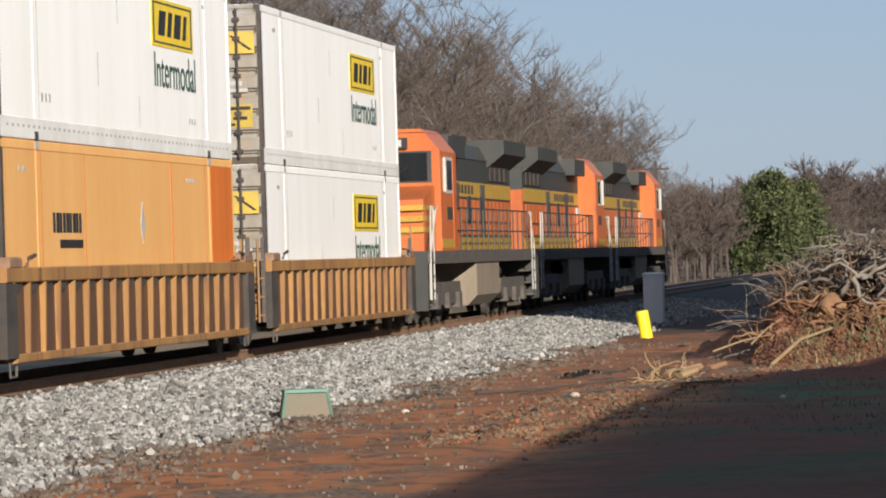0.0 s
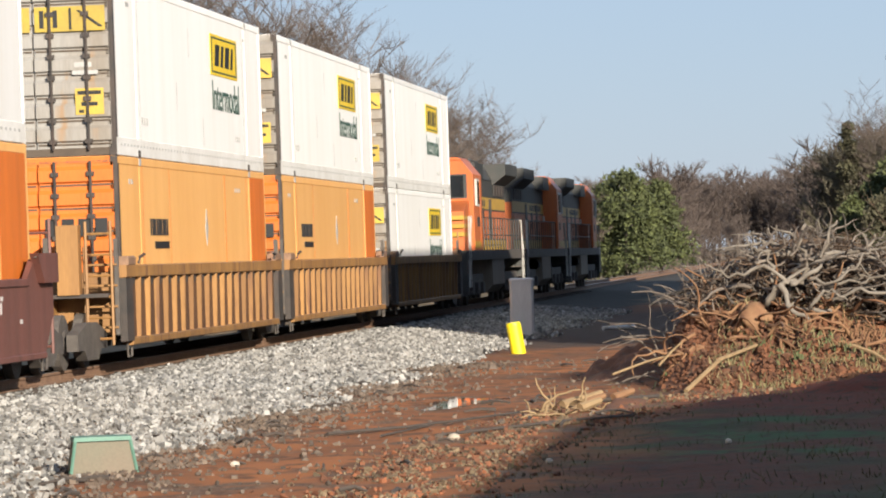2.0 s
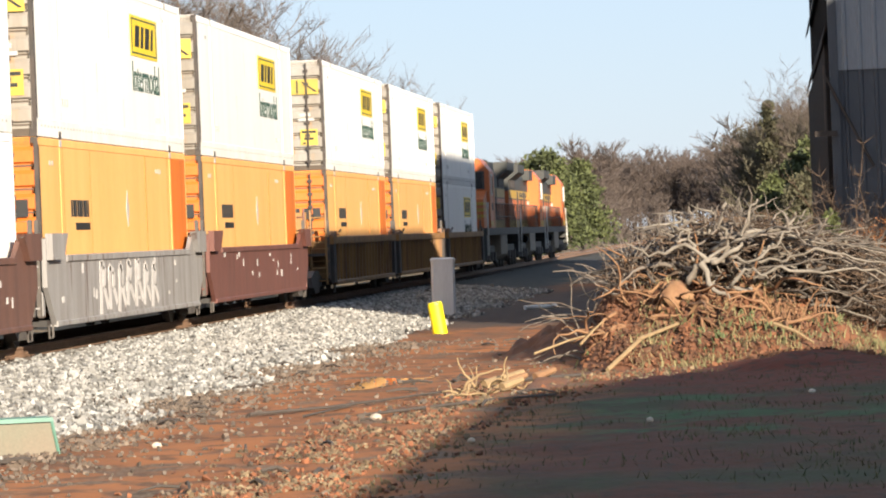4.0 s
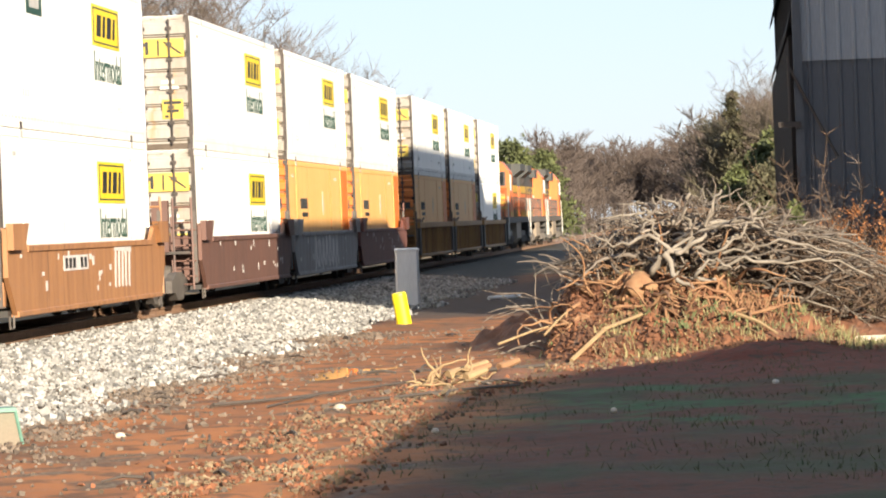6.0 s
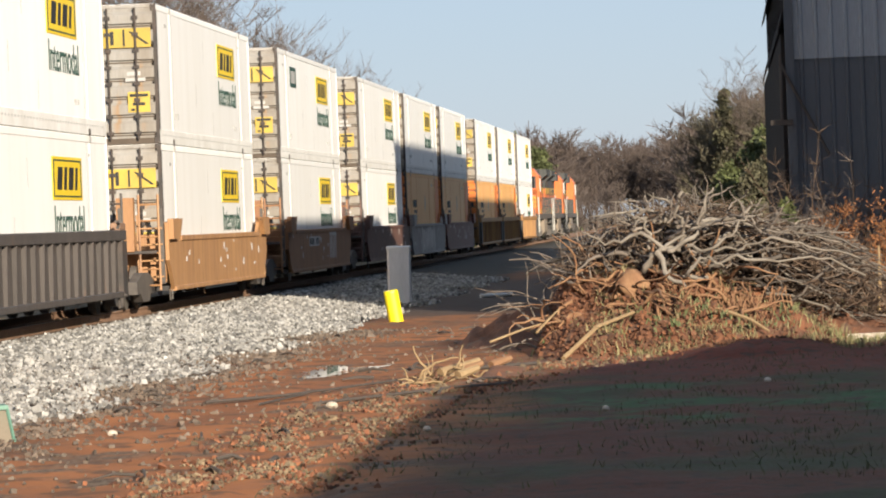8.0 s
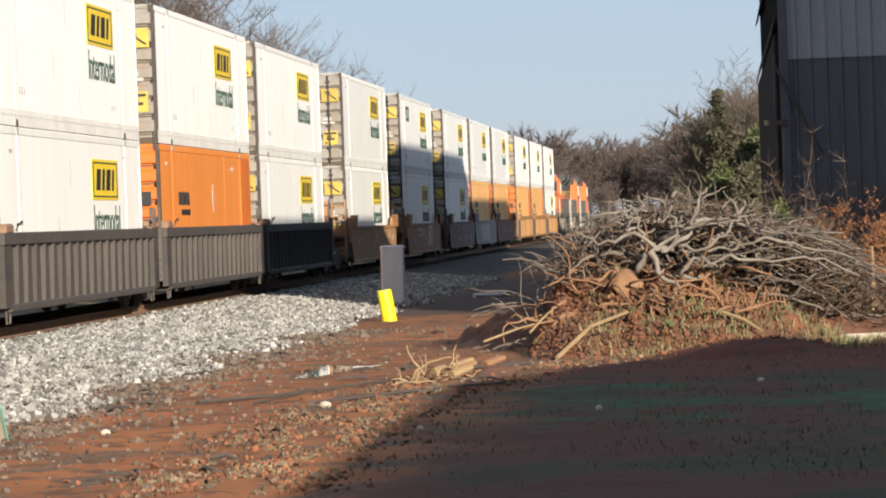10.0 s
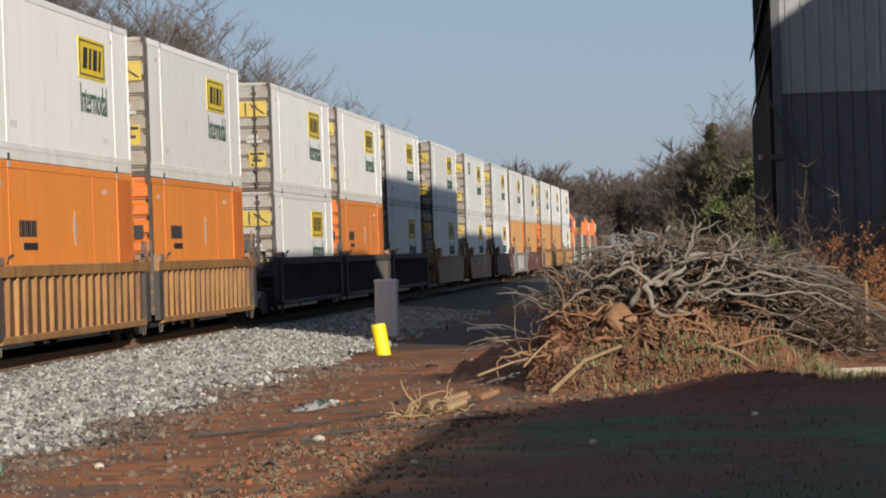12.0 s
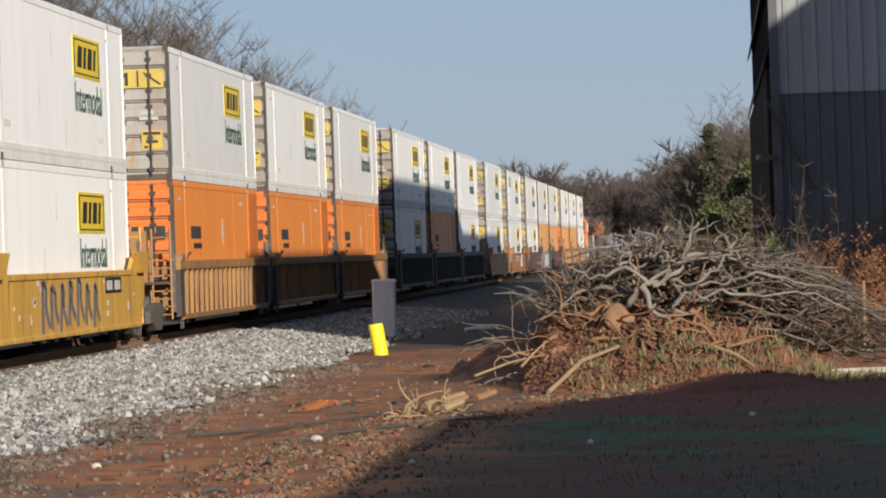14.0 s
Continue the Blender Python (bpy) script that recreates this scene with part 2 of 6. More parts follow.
M_POSTYEL = material("yellow_post_plastic", (0.85, 0.68, 0.02), 0.45, second=(0.76, 0.60, 0.02), scale=4, bump=0.03)
M_GREENBOX = material("faded_green_cover", (0.10, 0.10, 0.06), 0.6, second=(0.13, 0.09, 0.055), scale=2.2, spread=0.7, bump=0.1)
M_GREENEDGE = material("worn_and_sunlit_green", (0.10, 0.22, 0.165), 0.6, bump=0.05)
M_WOOD = material("grey_dead_wood", (0.198, 0.165, 0.135), 0.85, second=(0.112, 0.086, 0.066), scale=4, bump=0.5, distance=0.01, island=0.35)
M_WOODPALE = material("pale_barkless_wood", (0.225, 0.195, 0.160), 0.85, second=(0.120, 0.098, 0.075), scale=4, stretch=(1, 1, 0.4), bump=0.4, distance=0.01)
M_ROOT = material("soil_stained_root_wood", (0.245, 0.136, 0.068), 0.85, second=(0.163, 0.075, 0.037), scale=4, bump=0.5, distance=0.01, island=0.3)
M_STRAW = material("split_pale_timber", (0.292, 0.202, 0.107), 0.8, second=(0.225, 0.146, 0.073), scale=5, bump=0.3, distance=0.01, island=0.2)
M_TWIG = material("brown_brush_twigs", (0.105, 0.066, 0.042), 0.9, second=(0.062, 0.040, 0.026), scale=2, bump=0.0, island=0.4)
M_RUSSET = material("russet_dead_leaves", (0.221, 0.085, 0.030), 0.9, second=(0.145, 0.064, 0.025), scale=3, bump=0.0, island=0.4)
M_BARK = material("bare_tree_bark", (0.108, 0.087, 0.070), 0.9, second=(0.070, 0.056, 0.045), scale=3, bump=0.3, island=0.2)
M_CROWN = material("bare_twig_grey_brown", (0.119, 0.092, 0.075), 0.9, second=(0.083, 0.062, 0.050), scale=0.3, bump=0.0, island=0.3)
M_PINE = material("pine_needle_green", (0.085, 0.098, 0.030), 0.8, second=(0.040, 0.050, 0.018), scale=0.6, bump=0.0, island=0.45)
M_PINEDARK = material("dull_cedar_green", (0.068, 0.068, 0.032), 0.85, second=(0.056, 0.048, 0.028), scale=0.6, bump=0.0, island=0.4)
M_GRASS = material("winter_grass", (0.040, 0.068, 0.024), 0.9, second=(0.112, 0.088, 0.044), scale=1.0, bump=0.0, island=0.4)
M_COPSE = material("olive_brown_copse_twigs", (0.105, 0.088, 0.056), 0.9, second=(0.076, 0.066, 0.042), scale=0.2, bump=0.0, island=0.35)
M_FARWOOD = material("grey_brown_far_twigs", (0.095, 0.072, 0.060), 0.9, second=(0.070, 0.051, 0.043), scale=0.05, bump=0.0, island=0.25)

# ---------------------------------------------------------------- ground
TX = -12.87    # centre line of the track
RAIL = -0.10   # top of the rails
GROUND = -0.55


def smooth(a, b, x):
    s = min(1.0, max(0.0, (x - a) / (b - a)))
    return s * s * (3 - 2 * s)


def ground_z(x, y):
    u = x - TX
    bed = -0.33
    if u >= 0:
        toe = 5.3 + 0.35 * math.sin(y * 0.23) * smooth(30, 60, y)
        z = bed + (GROUND - bed) * smooth(2.0, toe, u)
        wob = smooth(toe - 0.8, toe + 0.8, u)
    else:
        z = bed + (-1.0 - bed) * smooth(2.0, 6.0, -u)
        wob = smooth(4, 8, -u)
    z += 0.05 * smooth(-4.5, 1.5, x) * smooth(75, 52, y)
    z += wob * 0.05 * (noise.noise((x * 0.45, y * 0.3, 1.0)) + 0.6 * noise.noise((x * 1.4, y * 1.0, 4.0)))
    q = ((x - 0.35) / 1.3) ** 2 + ((y - 54.6) / 1.5) ** 2  # crumbled ridge at the edge of the yard
    if q < 1:
        z += (1 - q) * (0.17 + 0.10 * noise.noise((x * 3.1, y * 2.2, 6.0)))
    z += wob * 0.018 * noise.noise((x * 4.5, y * 3.5, 9.0))
    return z


def ground_material():
    m = bpy.data.materials.new("clay_and_ballast_ground")
    m.use_nodes = True
    t = m.node_tree
    n, link = t.nodes, t.links.new
    bsdf = n["Principled BSDF"]
    coord, xyz = n.new("ShaderNodeTexCoord"), n.new("ShaderNodeSeparateXYZ")
    link(coord.outputs["Object"], xyz.inputs[0])

    def tex(scale, detail=6, stretch=(1, 1, 1)):
        mp, q = n.new("ShaderNodeMapping"), n.new("ShaderNodeTexNoise")
        mp.inputs["Scale"].default_value = stretch
        link(coord.outputs["Object"], mp.inputs[0])
        link(mp.outputs[0], q.inputs["Vector"])
        q.inputs["Scale"].default_value, q.inputs["Detail"].default_value = scale, detail
        return q.outputs["Fac"]

    def rng(src, a, b, lo=0.0, hi=1.0):
        q = n.new("ShaderNodeMapRange")
        q.interpolation_type = "SMOOTHSTEP"
        for name, v in zip(("From Min", "From Max", "To Min", "To Max"), (a, b, lo, hi)):
            q.inputs[name].default_value = v
        link(src, q.inputs["Value"])
        return q.outputs[0]

    def op(kind, a, b):
        q = n.new("ShaderNodeMath")
        q.operation = kind
        for i, s in enumerate((a, b)):
            if isinstance(s, (int, float)):
                q.inputs[i].default_value = s
            else:
                link(s, q.inputs[i])
        return q.outputs[0]

    def mix(fac, a, b):
        q = n.new("ShaderNodeMixRGB")
        link(fac, q.inputs["Fac"])
        for i, s in (("Color1", a), ("Color2", b)):
            if isinstance(s, tuple):
                q.inputs[i].default_value = (*s, 1)
            else:
                link(s, q.inputs[i])
        return q.outputs["Color"]

    x = op("ADD", xyz.outputs["X"], op("MULTIPLY", op("SUBTRACT", tex(0.5, 5), 0.5), 2.6))
    clay = mix(rng(tex(0.35, 8, (1.6, 0.5, 1)), 0.35, 0.65), (0.305, 0.112, 0.038), (0.195, 0.074, 0.029))
    clay = mix(rng(tex(2.2, 8), 0.50, 0.62), clay, (0.115, 0.053, 0.026))
    litter = mix(rng(tex(14, 4), 0.45, 0.6), (0.08, 0.048, 0.03), (0.17, 0.125, 0.085))
    clay = mix(rng(tex(0.8, 7), 0.52, 0.66), clay, litter)
    gravel = mix(rng(tex(16, 3), 0.4, 0.6), (0.060, 0.054, 0.046), (0.028, 0.026, 0.022))
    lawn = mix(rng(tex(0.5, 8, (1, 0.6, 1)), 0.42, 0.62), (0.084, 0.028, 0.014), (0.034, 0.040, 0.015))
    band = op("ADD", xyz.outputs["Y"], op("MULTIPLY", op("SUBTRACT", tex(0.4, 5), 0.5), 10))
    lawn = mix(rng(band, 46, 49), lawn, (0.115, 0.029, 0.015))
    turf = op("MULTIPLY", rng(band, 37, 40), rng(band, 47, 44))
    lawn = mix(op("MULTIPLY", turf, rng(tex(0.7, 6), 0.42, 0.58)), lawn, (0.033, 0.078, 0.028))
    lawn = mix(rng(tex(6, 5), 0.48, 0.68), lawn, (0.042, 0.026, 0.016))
    fields = mix(rng(tex(0.12, 8), 0.4, 0.6), (0.21, 0.15, 0.09), (0.13, 0.10, 0.06))
    col = mix(rng(x, -7.9, -7.1), gravel, clay)
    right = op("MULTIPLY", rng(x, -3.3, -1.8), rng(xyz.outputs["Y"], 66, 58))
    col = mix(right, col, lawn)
    far = rng(op("ADD", xyz.outputs["Y"], op("MULTIPLY", tex(0.1), 60)), 170, 190)
    beside = op("MULTIPLY", far, rng(x, -8.6, -7.4))
    col = mix(beside, col, fields)
    # Building shade put into the soil: darker colour over the ground it falls on.
    shade_band = op("MULTIPLY", rng(band, 80, 88), rng(x, -9.0, -7.6))
    col = mix(op("MULTIPLY", shade_band, rng(band, 150, 120)), col, (0.055, 0.036, 0.027))
    leftside = rng(x, -18.2, -19.2)
    col = mix(leftside, col, fields)
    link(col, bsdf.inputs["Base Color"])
    bsdf.inputs["Roughness"].default_value = 0.9
    bsdf.inputs["Specular IOR Level"].default_value = 0.3
    b = n.new("ShaderNodeBump")
    b.inputs["Strength"].default_value, b.inputs["Distance"].default_value = 0.6, 0.03
    link(op("ADD", tex(9, 6), op("MULTIPLY", tex(40, 3), 0.5)), b.inputs["Height"])
    link(b.outputs[0], bsdf.inputs["Normal"])
    return m


def build_ground():
    fine_x = np.arange(-9.0, 4.0, 0.13).tolist()
    xs = [-3000, -800, -250, -120, -60, -40, -30, -25, -22, -20, -18.5] + np.arange(-17.5, -9.0, 0.5).tolist() + fine_x + [4.2, 5, 6.5, 9, 13, 20, 30, 50, 90, 200, 800, 3000]
    ys = [-3000, -800, -200, -60, -20, 0, 12, 18] + np.arange(20, 72, 0.17).tolist() + np.arange(72, 110, 0.4).tolist() + [112, 116, 120, 126, 133, 142, 155, 170, 190, 215, 250, 300, 380, 500, 700, 1000, 1600, 3000]
    s = Shape()
    s.v = [(x, y, ground_z(x, y)) for y in ys for x in xs]
    w = len(xs)
    s.f = [(j * w + i, j * w + i + 1, (j + 1) * w + i + 1, (j + 1) * w + i) for j in range(len(ys) - 1) for i in range(w - 1)]
    tagged(part("ground", s, ground_material(), None, smooth=True), "red clay and litter beside a ballasted track", "ground", kind="structure")


build_ground()


def build_track():
    tr = thing("track", "straight single railway track with rusty rails", "railway track", kind="structure")
    prof = [(-0.07, -0.17), (0.07, -0.17), (0.07, -0.155), (0.012, -0.135), (0.012, -0.045), (0.036, -0.035), (0.036, -0.003), (0.03, 0), (-0.03, 0), (-0.036, -0.003), (-0.036, -0.035), (-0.012, -0.045), (-0.012, -0.135), (-0.07, -0.155)]
    for side in (-0.755, 0.755):
        rail = part("rail", Shape().prism_y([(TX + side + a, RAIL + b) for a, b in prof], -300, 560), M_RUST, tr)
        part("rail_head", Shape().box(TX + side - 0.026, TX + side + 0.026, -300, 560, RAIL - 0.002, RAIL + 0.003), M_RAILTOP, rail, "polished running surface")
    tie = Shape().cbox(-1.3, 1.3, -0.11, 0.11, -0.17, 0, 0.012).mesh("sleeper", M_TIE)
    for i in range(290):
        ob = part("sleeper", tie, M_TIE, tr)
        ob.location = (TX, 30 + i * 0.52, RAIL - 0.172)


build_track()


def scatter_stones(name, label, count, place, size, mat, seed, flat=0.75, category="gravel"):
    """Many small broken stones in one mesh: jittered eight-cornered blocks."""
    r = np.random.default_rng(seed)
    base = np.array([(x, y, z) for z in (-1, 1) for y in (-1, 1) for x in (-1, 1)], float) * 0.5
    quads = np.array([(0, 2, 3, 1), (4, 5, 7, 6), (0, 1, 5, 4), (2, 6, 7, 3), (0, 4, 6, 2), (1, 3, 7, 5)])
    pts = place(r, count)
    k = len(pts)
    v = base[None] * (1 + r.uniform(-0.45, 0.25, (k, 8, 3)))
    v *= (size * r.lognormal(0, 0.32, (k, 1, 1))) * np.stack([r.uniform(0.7, 1.4, k), r.uniform(0.7, 1.4, k), r.uniform(0.5, 1.0, k) * flat / 0.75], -1)[:, None, :]
    ang = r.uniform(0, 6.28, (k, 3)) * np.array([0.25, 0.25, 1])
    for ax in range(3):
        c, sn = np.cos(ang[:, ax])[:, None], np.sin(ang[:, ax])[:, None]
        i, j = [(1, 2), (0, 2), (0, 1)][ax]
        a, b = v[:, :, i].copy(), v[:, :, j].copy()
        v[:, :, i], v[:, :, j] = a * c - b * sn, a * sn + b * c
    v += pts[:, None, :]
    me = bpy.data.meshes.new(name)
    me.from_pydata(v.reshape(-1, 3), [], (quads[None] + 8 * np.arange(k)[:, None, None]).reshape(-1, 4))
    me.materials.append(mat)
    ob = new(name, me)
    return tagged(ob, label, category, kind="stuff")


def ballast_places(r, k):
    y = 21 + (135 - 21) * r.random(k) ** 1.4
    x = TX + 0.95 + r.random(k) ** 0.9 * 4.9
    edge = TX + 5.1 + 0.5 * np.sin(y * 0.6) + r.normal(0, 0.35, k)
    keep = x < edge
    x, y = x[keep], y[keep]
    z = np.array([ground_z(a, b) for a, b in zip(x, y)])
    return np.stack([x, y, z + r.uniform(-0.015, 0.055, len(x))], -1)


def litter_places(r, k):
    y = 21 + 54 * r.random(k) ** 1.1
    x = np.where(r.random(k) < 0.93, TX + r.normal(5.35, 0.62, k), r.uniform(-6.4, -3.0, k))
    z = np.array([ground_z(a, b) for a, b in zip(x, y)])
    return np.stack([x, y, z + 0.005], -1)


scatter_stones("ballast", "pale grey crushed granite ballast shoulder", 84000, ballast_places, 0.046, M_STONE, 3)
scatter_stones("rubble", "dirty brown stones strewn on red clay", 9500, litter_places, 0.036, M_STONEDIRTY, 4)


def chip_places(r, k):
    """A strip of litter along the edge of the yard, thinning out to both sides."""
    y = 30 + 27 * r.random(k) ** 1.1
    mid = np.interp(y, [30, 40, 47, 52, 57], [-3.7, -3.75, -3.4, -2.5, -0.9])
    x = mid + r.normal(0, 0.42, k) - 0.2
    bare = np.array([noise.noise((a * 1.7, b * 0.7, 12.0)) for a, b in zip(x, y)]) < -0.12
    x, y = x[~bare], y[~bare]
    z = np.array([ground_z(a, b) for a, b in zip(x, y)])
    return np.stack([x, y, z + 0.008], -1)


M_CHIP = material("clay_chips", (0.19, 0.070, 0.032), 0.9, second=(0.09, 0.040, 0.022), scale=1.5, bump=0.3, island=0.6)
M_LEAF = material("bleached_leaf_litter", (0.19, 0.14, 0.085), 0.9, second=(0.08, 0.052, 0.030), scale=1.5, bump=0.2, island=0.55)
scatter_stones("clay_chips", "orange chips of broken clay at the yard edge", 3600, chip_places, 0.034, M_CHIP, 24, flat=0.6)
scatter_stones("leaf_litter", "bleached leaves and bark bits at the yard edge", 7000, chip_places, 0.028, M_LEAF, 25, flat=0.35, category="leaf litter")

# ---------------------------------------------------------------- buildings


def ribbed_wall_y(s, x0, x1, y, z0, z1, pitch=0.30, depth=0.03, top=None):
    """A profiled sheet wall facing -y."""
    x = x0
    while x < x1 - 0.01:
        w = min(pitch, x1 - x)
        zt0, zt1 = (z1, z1) if top is None else (top(x), top(x + w))
        a, b = x + 0.68 * w, x + 0.76 * w
        c = x + 0.92 * w
        prof = [(x, y), (a, y), (b, y - depth), (c, y - depth), (x + w, y)]
        for (xa, ya), (xb, yb) in zip(prof, prof[1:]):
            f0, f1 = (xa - x) / w, (xb - x) / w
            s.quad((xa, ya, z0), (xb, yb, z0), (xb, yb, zt0 + (zt1 - zt0) * f1), (xa, ya, zt0 + (zt1 - zt0) * f0))
        x += w
    return s


def metal_building():
    b = thing("metal_building", "tall weathered corrugated metal building beside the track", "building")
    x0, x1, y0, y1, h = 1.22, 16.0, 75.0, 109.0, 10.0
    g = -0.6
    shell = Shape().box(x0 + 0.1, x1, y0 + 0.1, y1, g, h)
    part("wall_frame", shell, M_SIDESHADE, b)
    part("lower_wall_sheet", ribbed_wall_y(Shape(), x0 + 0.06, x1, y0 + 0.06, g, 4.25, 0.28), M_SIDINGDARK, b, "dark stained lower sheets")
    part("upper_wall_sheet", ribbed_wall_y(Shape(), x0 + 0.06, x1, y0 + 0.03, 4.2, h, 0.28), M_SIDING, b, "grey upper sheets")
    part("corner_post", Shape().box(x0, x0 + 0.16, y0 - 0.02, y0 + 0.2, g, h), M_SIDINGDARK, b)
    part("roof", Shape().prism_y([(x0 - 0.15, h), (x1 + 0.3, h), (x1 + 0.3, h + 0.12), ((x0 + x1) / 2, h + 2.2), (x0 - 0.15, h + 0.12)], y0 - 0.1, y1 + 0.2), M_SIDINGDARK, b)
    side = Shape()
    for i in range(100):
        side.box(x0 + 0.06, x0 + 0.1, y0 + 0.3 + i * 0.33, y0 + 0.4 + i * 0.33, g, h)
    part("side_wall_ribs", side, M_SIDESHADE, b)
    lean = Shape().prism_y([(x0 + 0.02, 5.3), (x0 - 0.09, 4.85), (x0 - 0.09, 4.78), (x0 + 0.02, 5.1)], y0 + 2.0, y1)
    part("canopy", lean, M_SIDESHADE, b, "narrow side canopy")
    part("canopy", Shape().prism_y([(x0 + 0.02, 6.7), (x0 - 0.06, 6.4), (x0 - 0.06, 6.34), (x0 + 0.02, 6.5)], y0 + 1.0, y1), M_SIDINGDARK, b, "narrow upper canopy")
    part("canopy_wall", Shape().box(x0 - 0.05, x0 + 0.02, y0 + 2.1, y1, g, 4.78), M_SIDESHADE, b)
    part("beam", Shape().box(x0 - 0.32, x0 + 0.1, y0 - 0.12, y0 - 0.04, 2.98, 3.08), M_OLDWOOD, b, "projecting timber beam")
    part("brace", Shape().tube([(x0 - 0.12, y0 - 0.08, 4.15), (x0 + 0.75, y0 - 0.08, 2.4)], 0.03, 5), M_OLDWOOD, b)
    part("brace", Shape().tube([(x0 - 0.1, y0 - 0.08, 3.0), (x0 - 0.1, y0 - 0.08, 4.3)], 0.03, 5), M_OLDWOOD, b)
    # taller hall behind
    tall = Shape().box(3.0, 18.0, 113.0, 154.0, g, 13.9)
    t2 = thing("tall_hall", "tall metal hall standing behind the building", "building")
    part("wall", tall, M_SIDING, t2)
    part("roof", Shape().prism_y([(2.8, 13.9), (18.2, 13.9), (18.2, 14.0), (10.5, 14.2), (2.8, 14.0)], 112.8, 154.2), M_SIDINGDARK, t2)
    part("annexe", Shape().box(3.0, 18.0, 154.2, 192.0, g, 12.2), M_SIDING, t2)
    # neighbour, right of the view
    n1 = thing("gabled_mill", "gabled metal mill building beside the yard", "building")
    part("wall", Shape().prism_y([(9.0, g), (33.0, g), (33.0, 10.5), (21.2, 14.4), (9.0, 10.5)], 59.0, 70.0), M_SIDING, n1)
    part("roof", Shape().prism_y([(8.85, 10.48), (21.2, 14.48), (33.2, 10.48), (33.2, 10.61), (21.2, 14.64), (8.85, 10.61)], 58.9, 70.2), M_SIDINGDARK, n1)
    n2 = thing("gabled_shed", "gabled grey metal shed beside the yard", "building")
    part("wall", Shape().prism_y([(6.5, g), (24.0, g), (24.0, 5.8), (15.0, 8.93), (6.5, 5.8)], -18.0, 29.4), M_SIDING, n2)
    part("roof", Shape().prism_y([(6.3, 5.78), (15.0, 8.95), (24.2, 5.78), (24.2, 5.9), (15.0, 9.1), (6.3, 5.9)], -18.2, 29.5), M_SIDINGDARK, n2)


metal_building()

# ---------------------------------------------------------------- train
CL, CW, CH = 16.154, 2.59, 2.896
BASE = 0.36     # floor of the lower container above the datum
SHIFT = [(0.0, -292.7), (0.5, -282.2), (1.0, -271.5), (2.0, -250.7), (3.0, -229.7), (6.5, -157.4), (10.5, -73.1), (12.5, -31.2), (14.0, 0.0)]
MOVERS = []     # (thing, y of its origin at the end of the clip, height)


def text_mesh(name, body, width, height, mat):
    cu = bpy.data.curves.new(name, "FONT")
    cu.body, cu.extrude = body, 0.004
    tmp = bpy.data.objects.new(name, cu)
    scene.collection.objects.link(tmp)
    bpy.context.view_layer.update()
    me = bpy.data.meshes.new_from_object(tmp.evaluated_get(bpy.context.evaluated_depsgraph_get()))
    bpy.data.objects.remove(tmp)
    co = np.empty(len(me.vertices) * 3)
    me.vertices.foreach_get("co", co)
    co = co.reshape(-1, 3)
    lo, hi = co.min(0), co.max(0)
    u, v, w = (co[:, 0] - lo[0]) / (hi[0] - lo[0]) * width, (co[:, 1] - lo[1]) / (hi[1] - lo[1]) * height, co[:, 2]
    me.vertices.foreach_set("co", np.stack([w, u, v], -1).ravel())  # reads along +y on a side that faces +x
    me.materials.clear()
    me.materials.append(mat)
    me.name = name
    return me


WORD = text_mesh("lettering", "Intermodal", 3.2, 0.55, M_GREEN_INK)


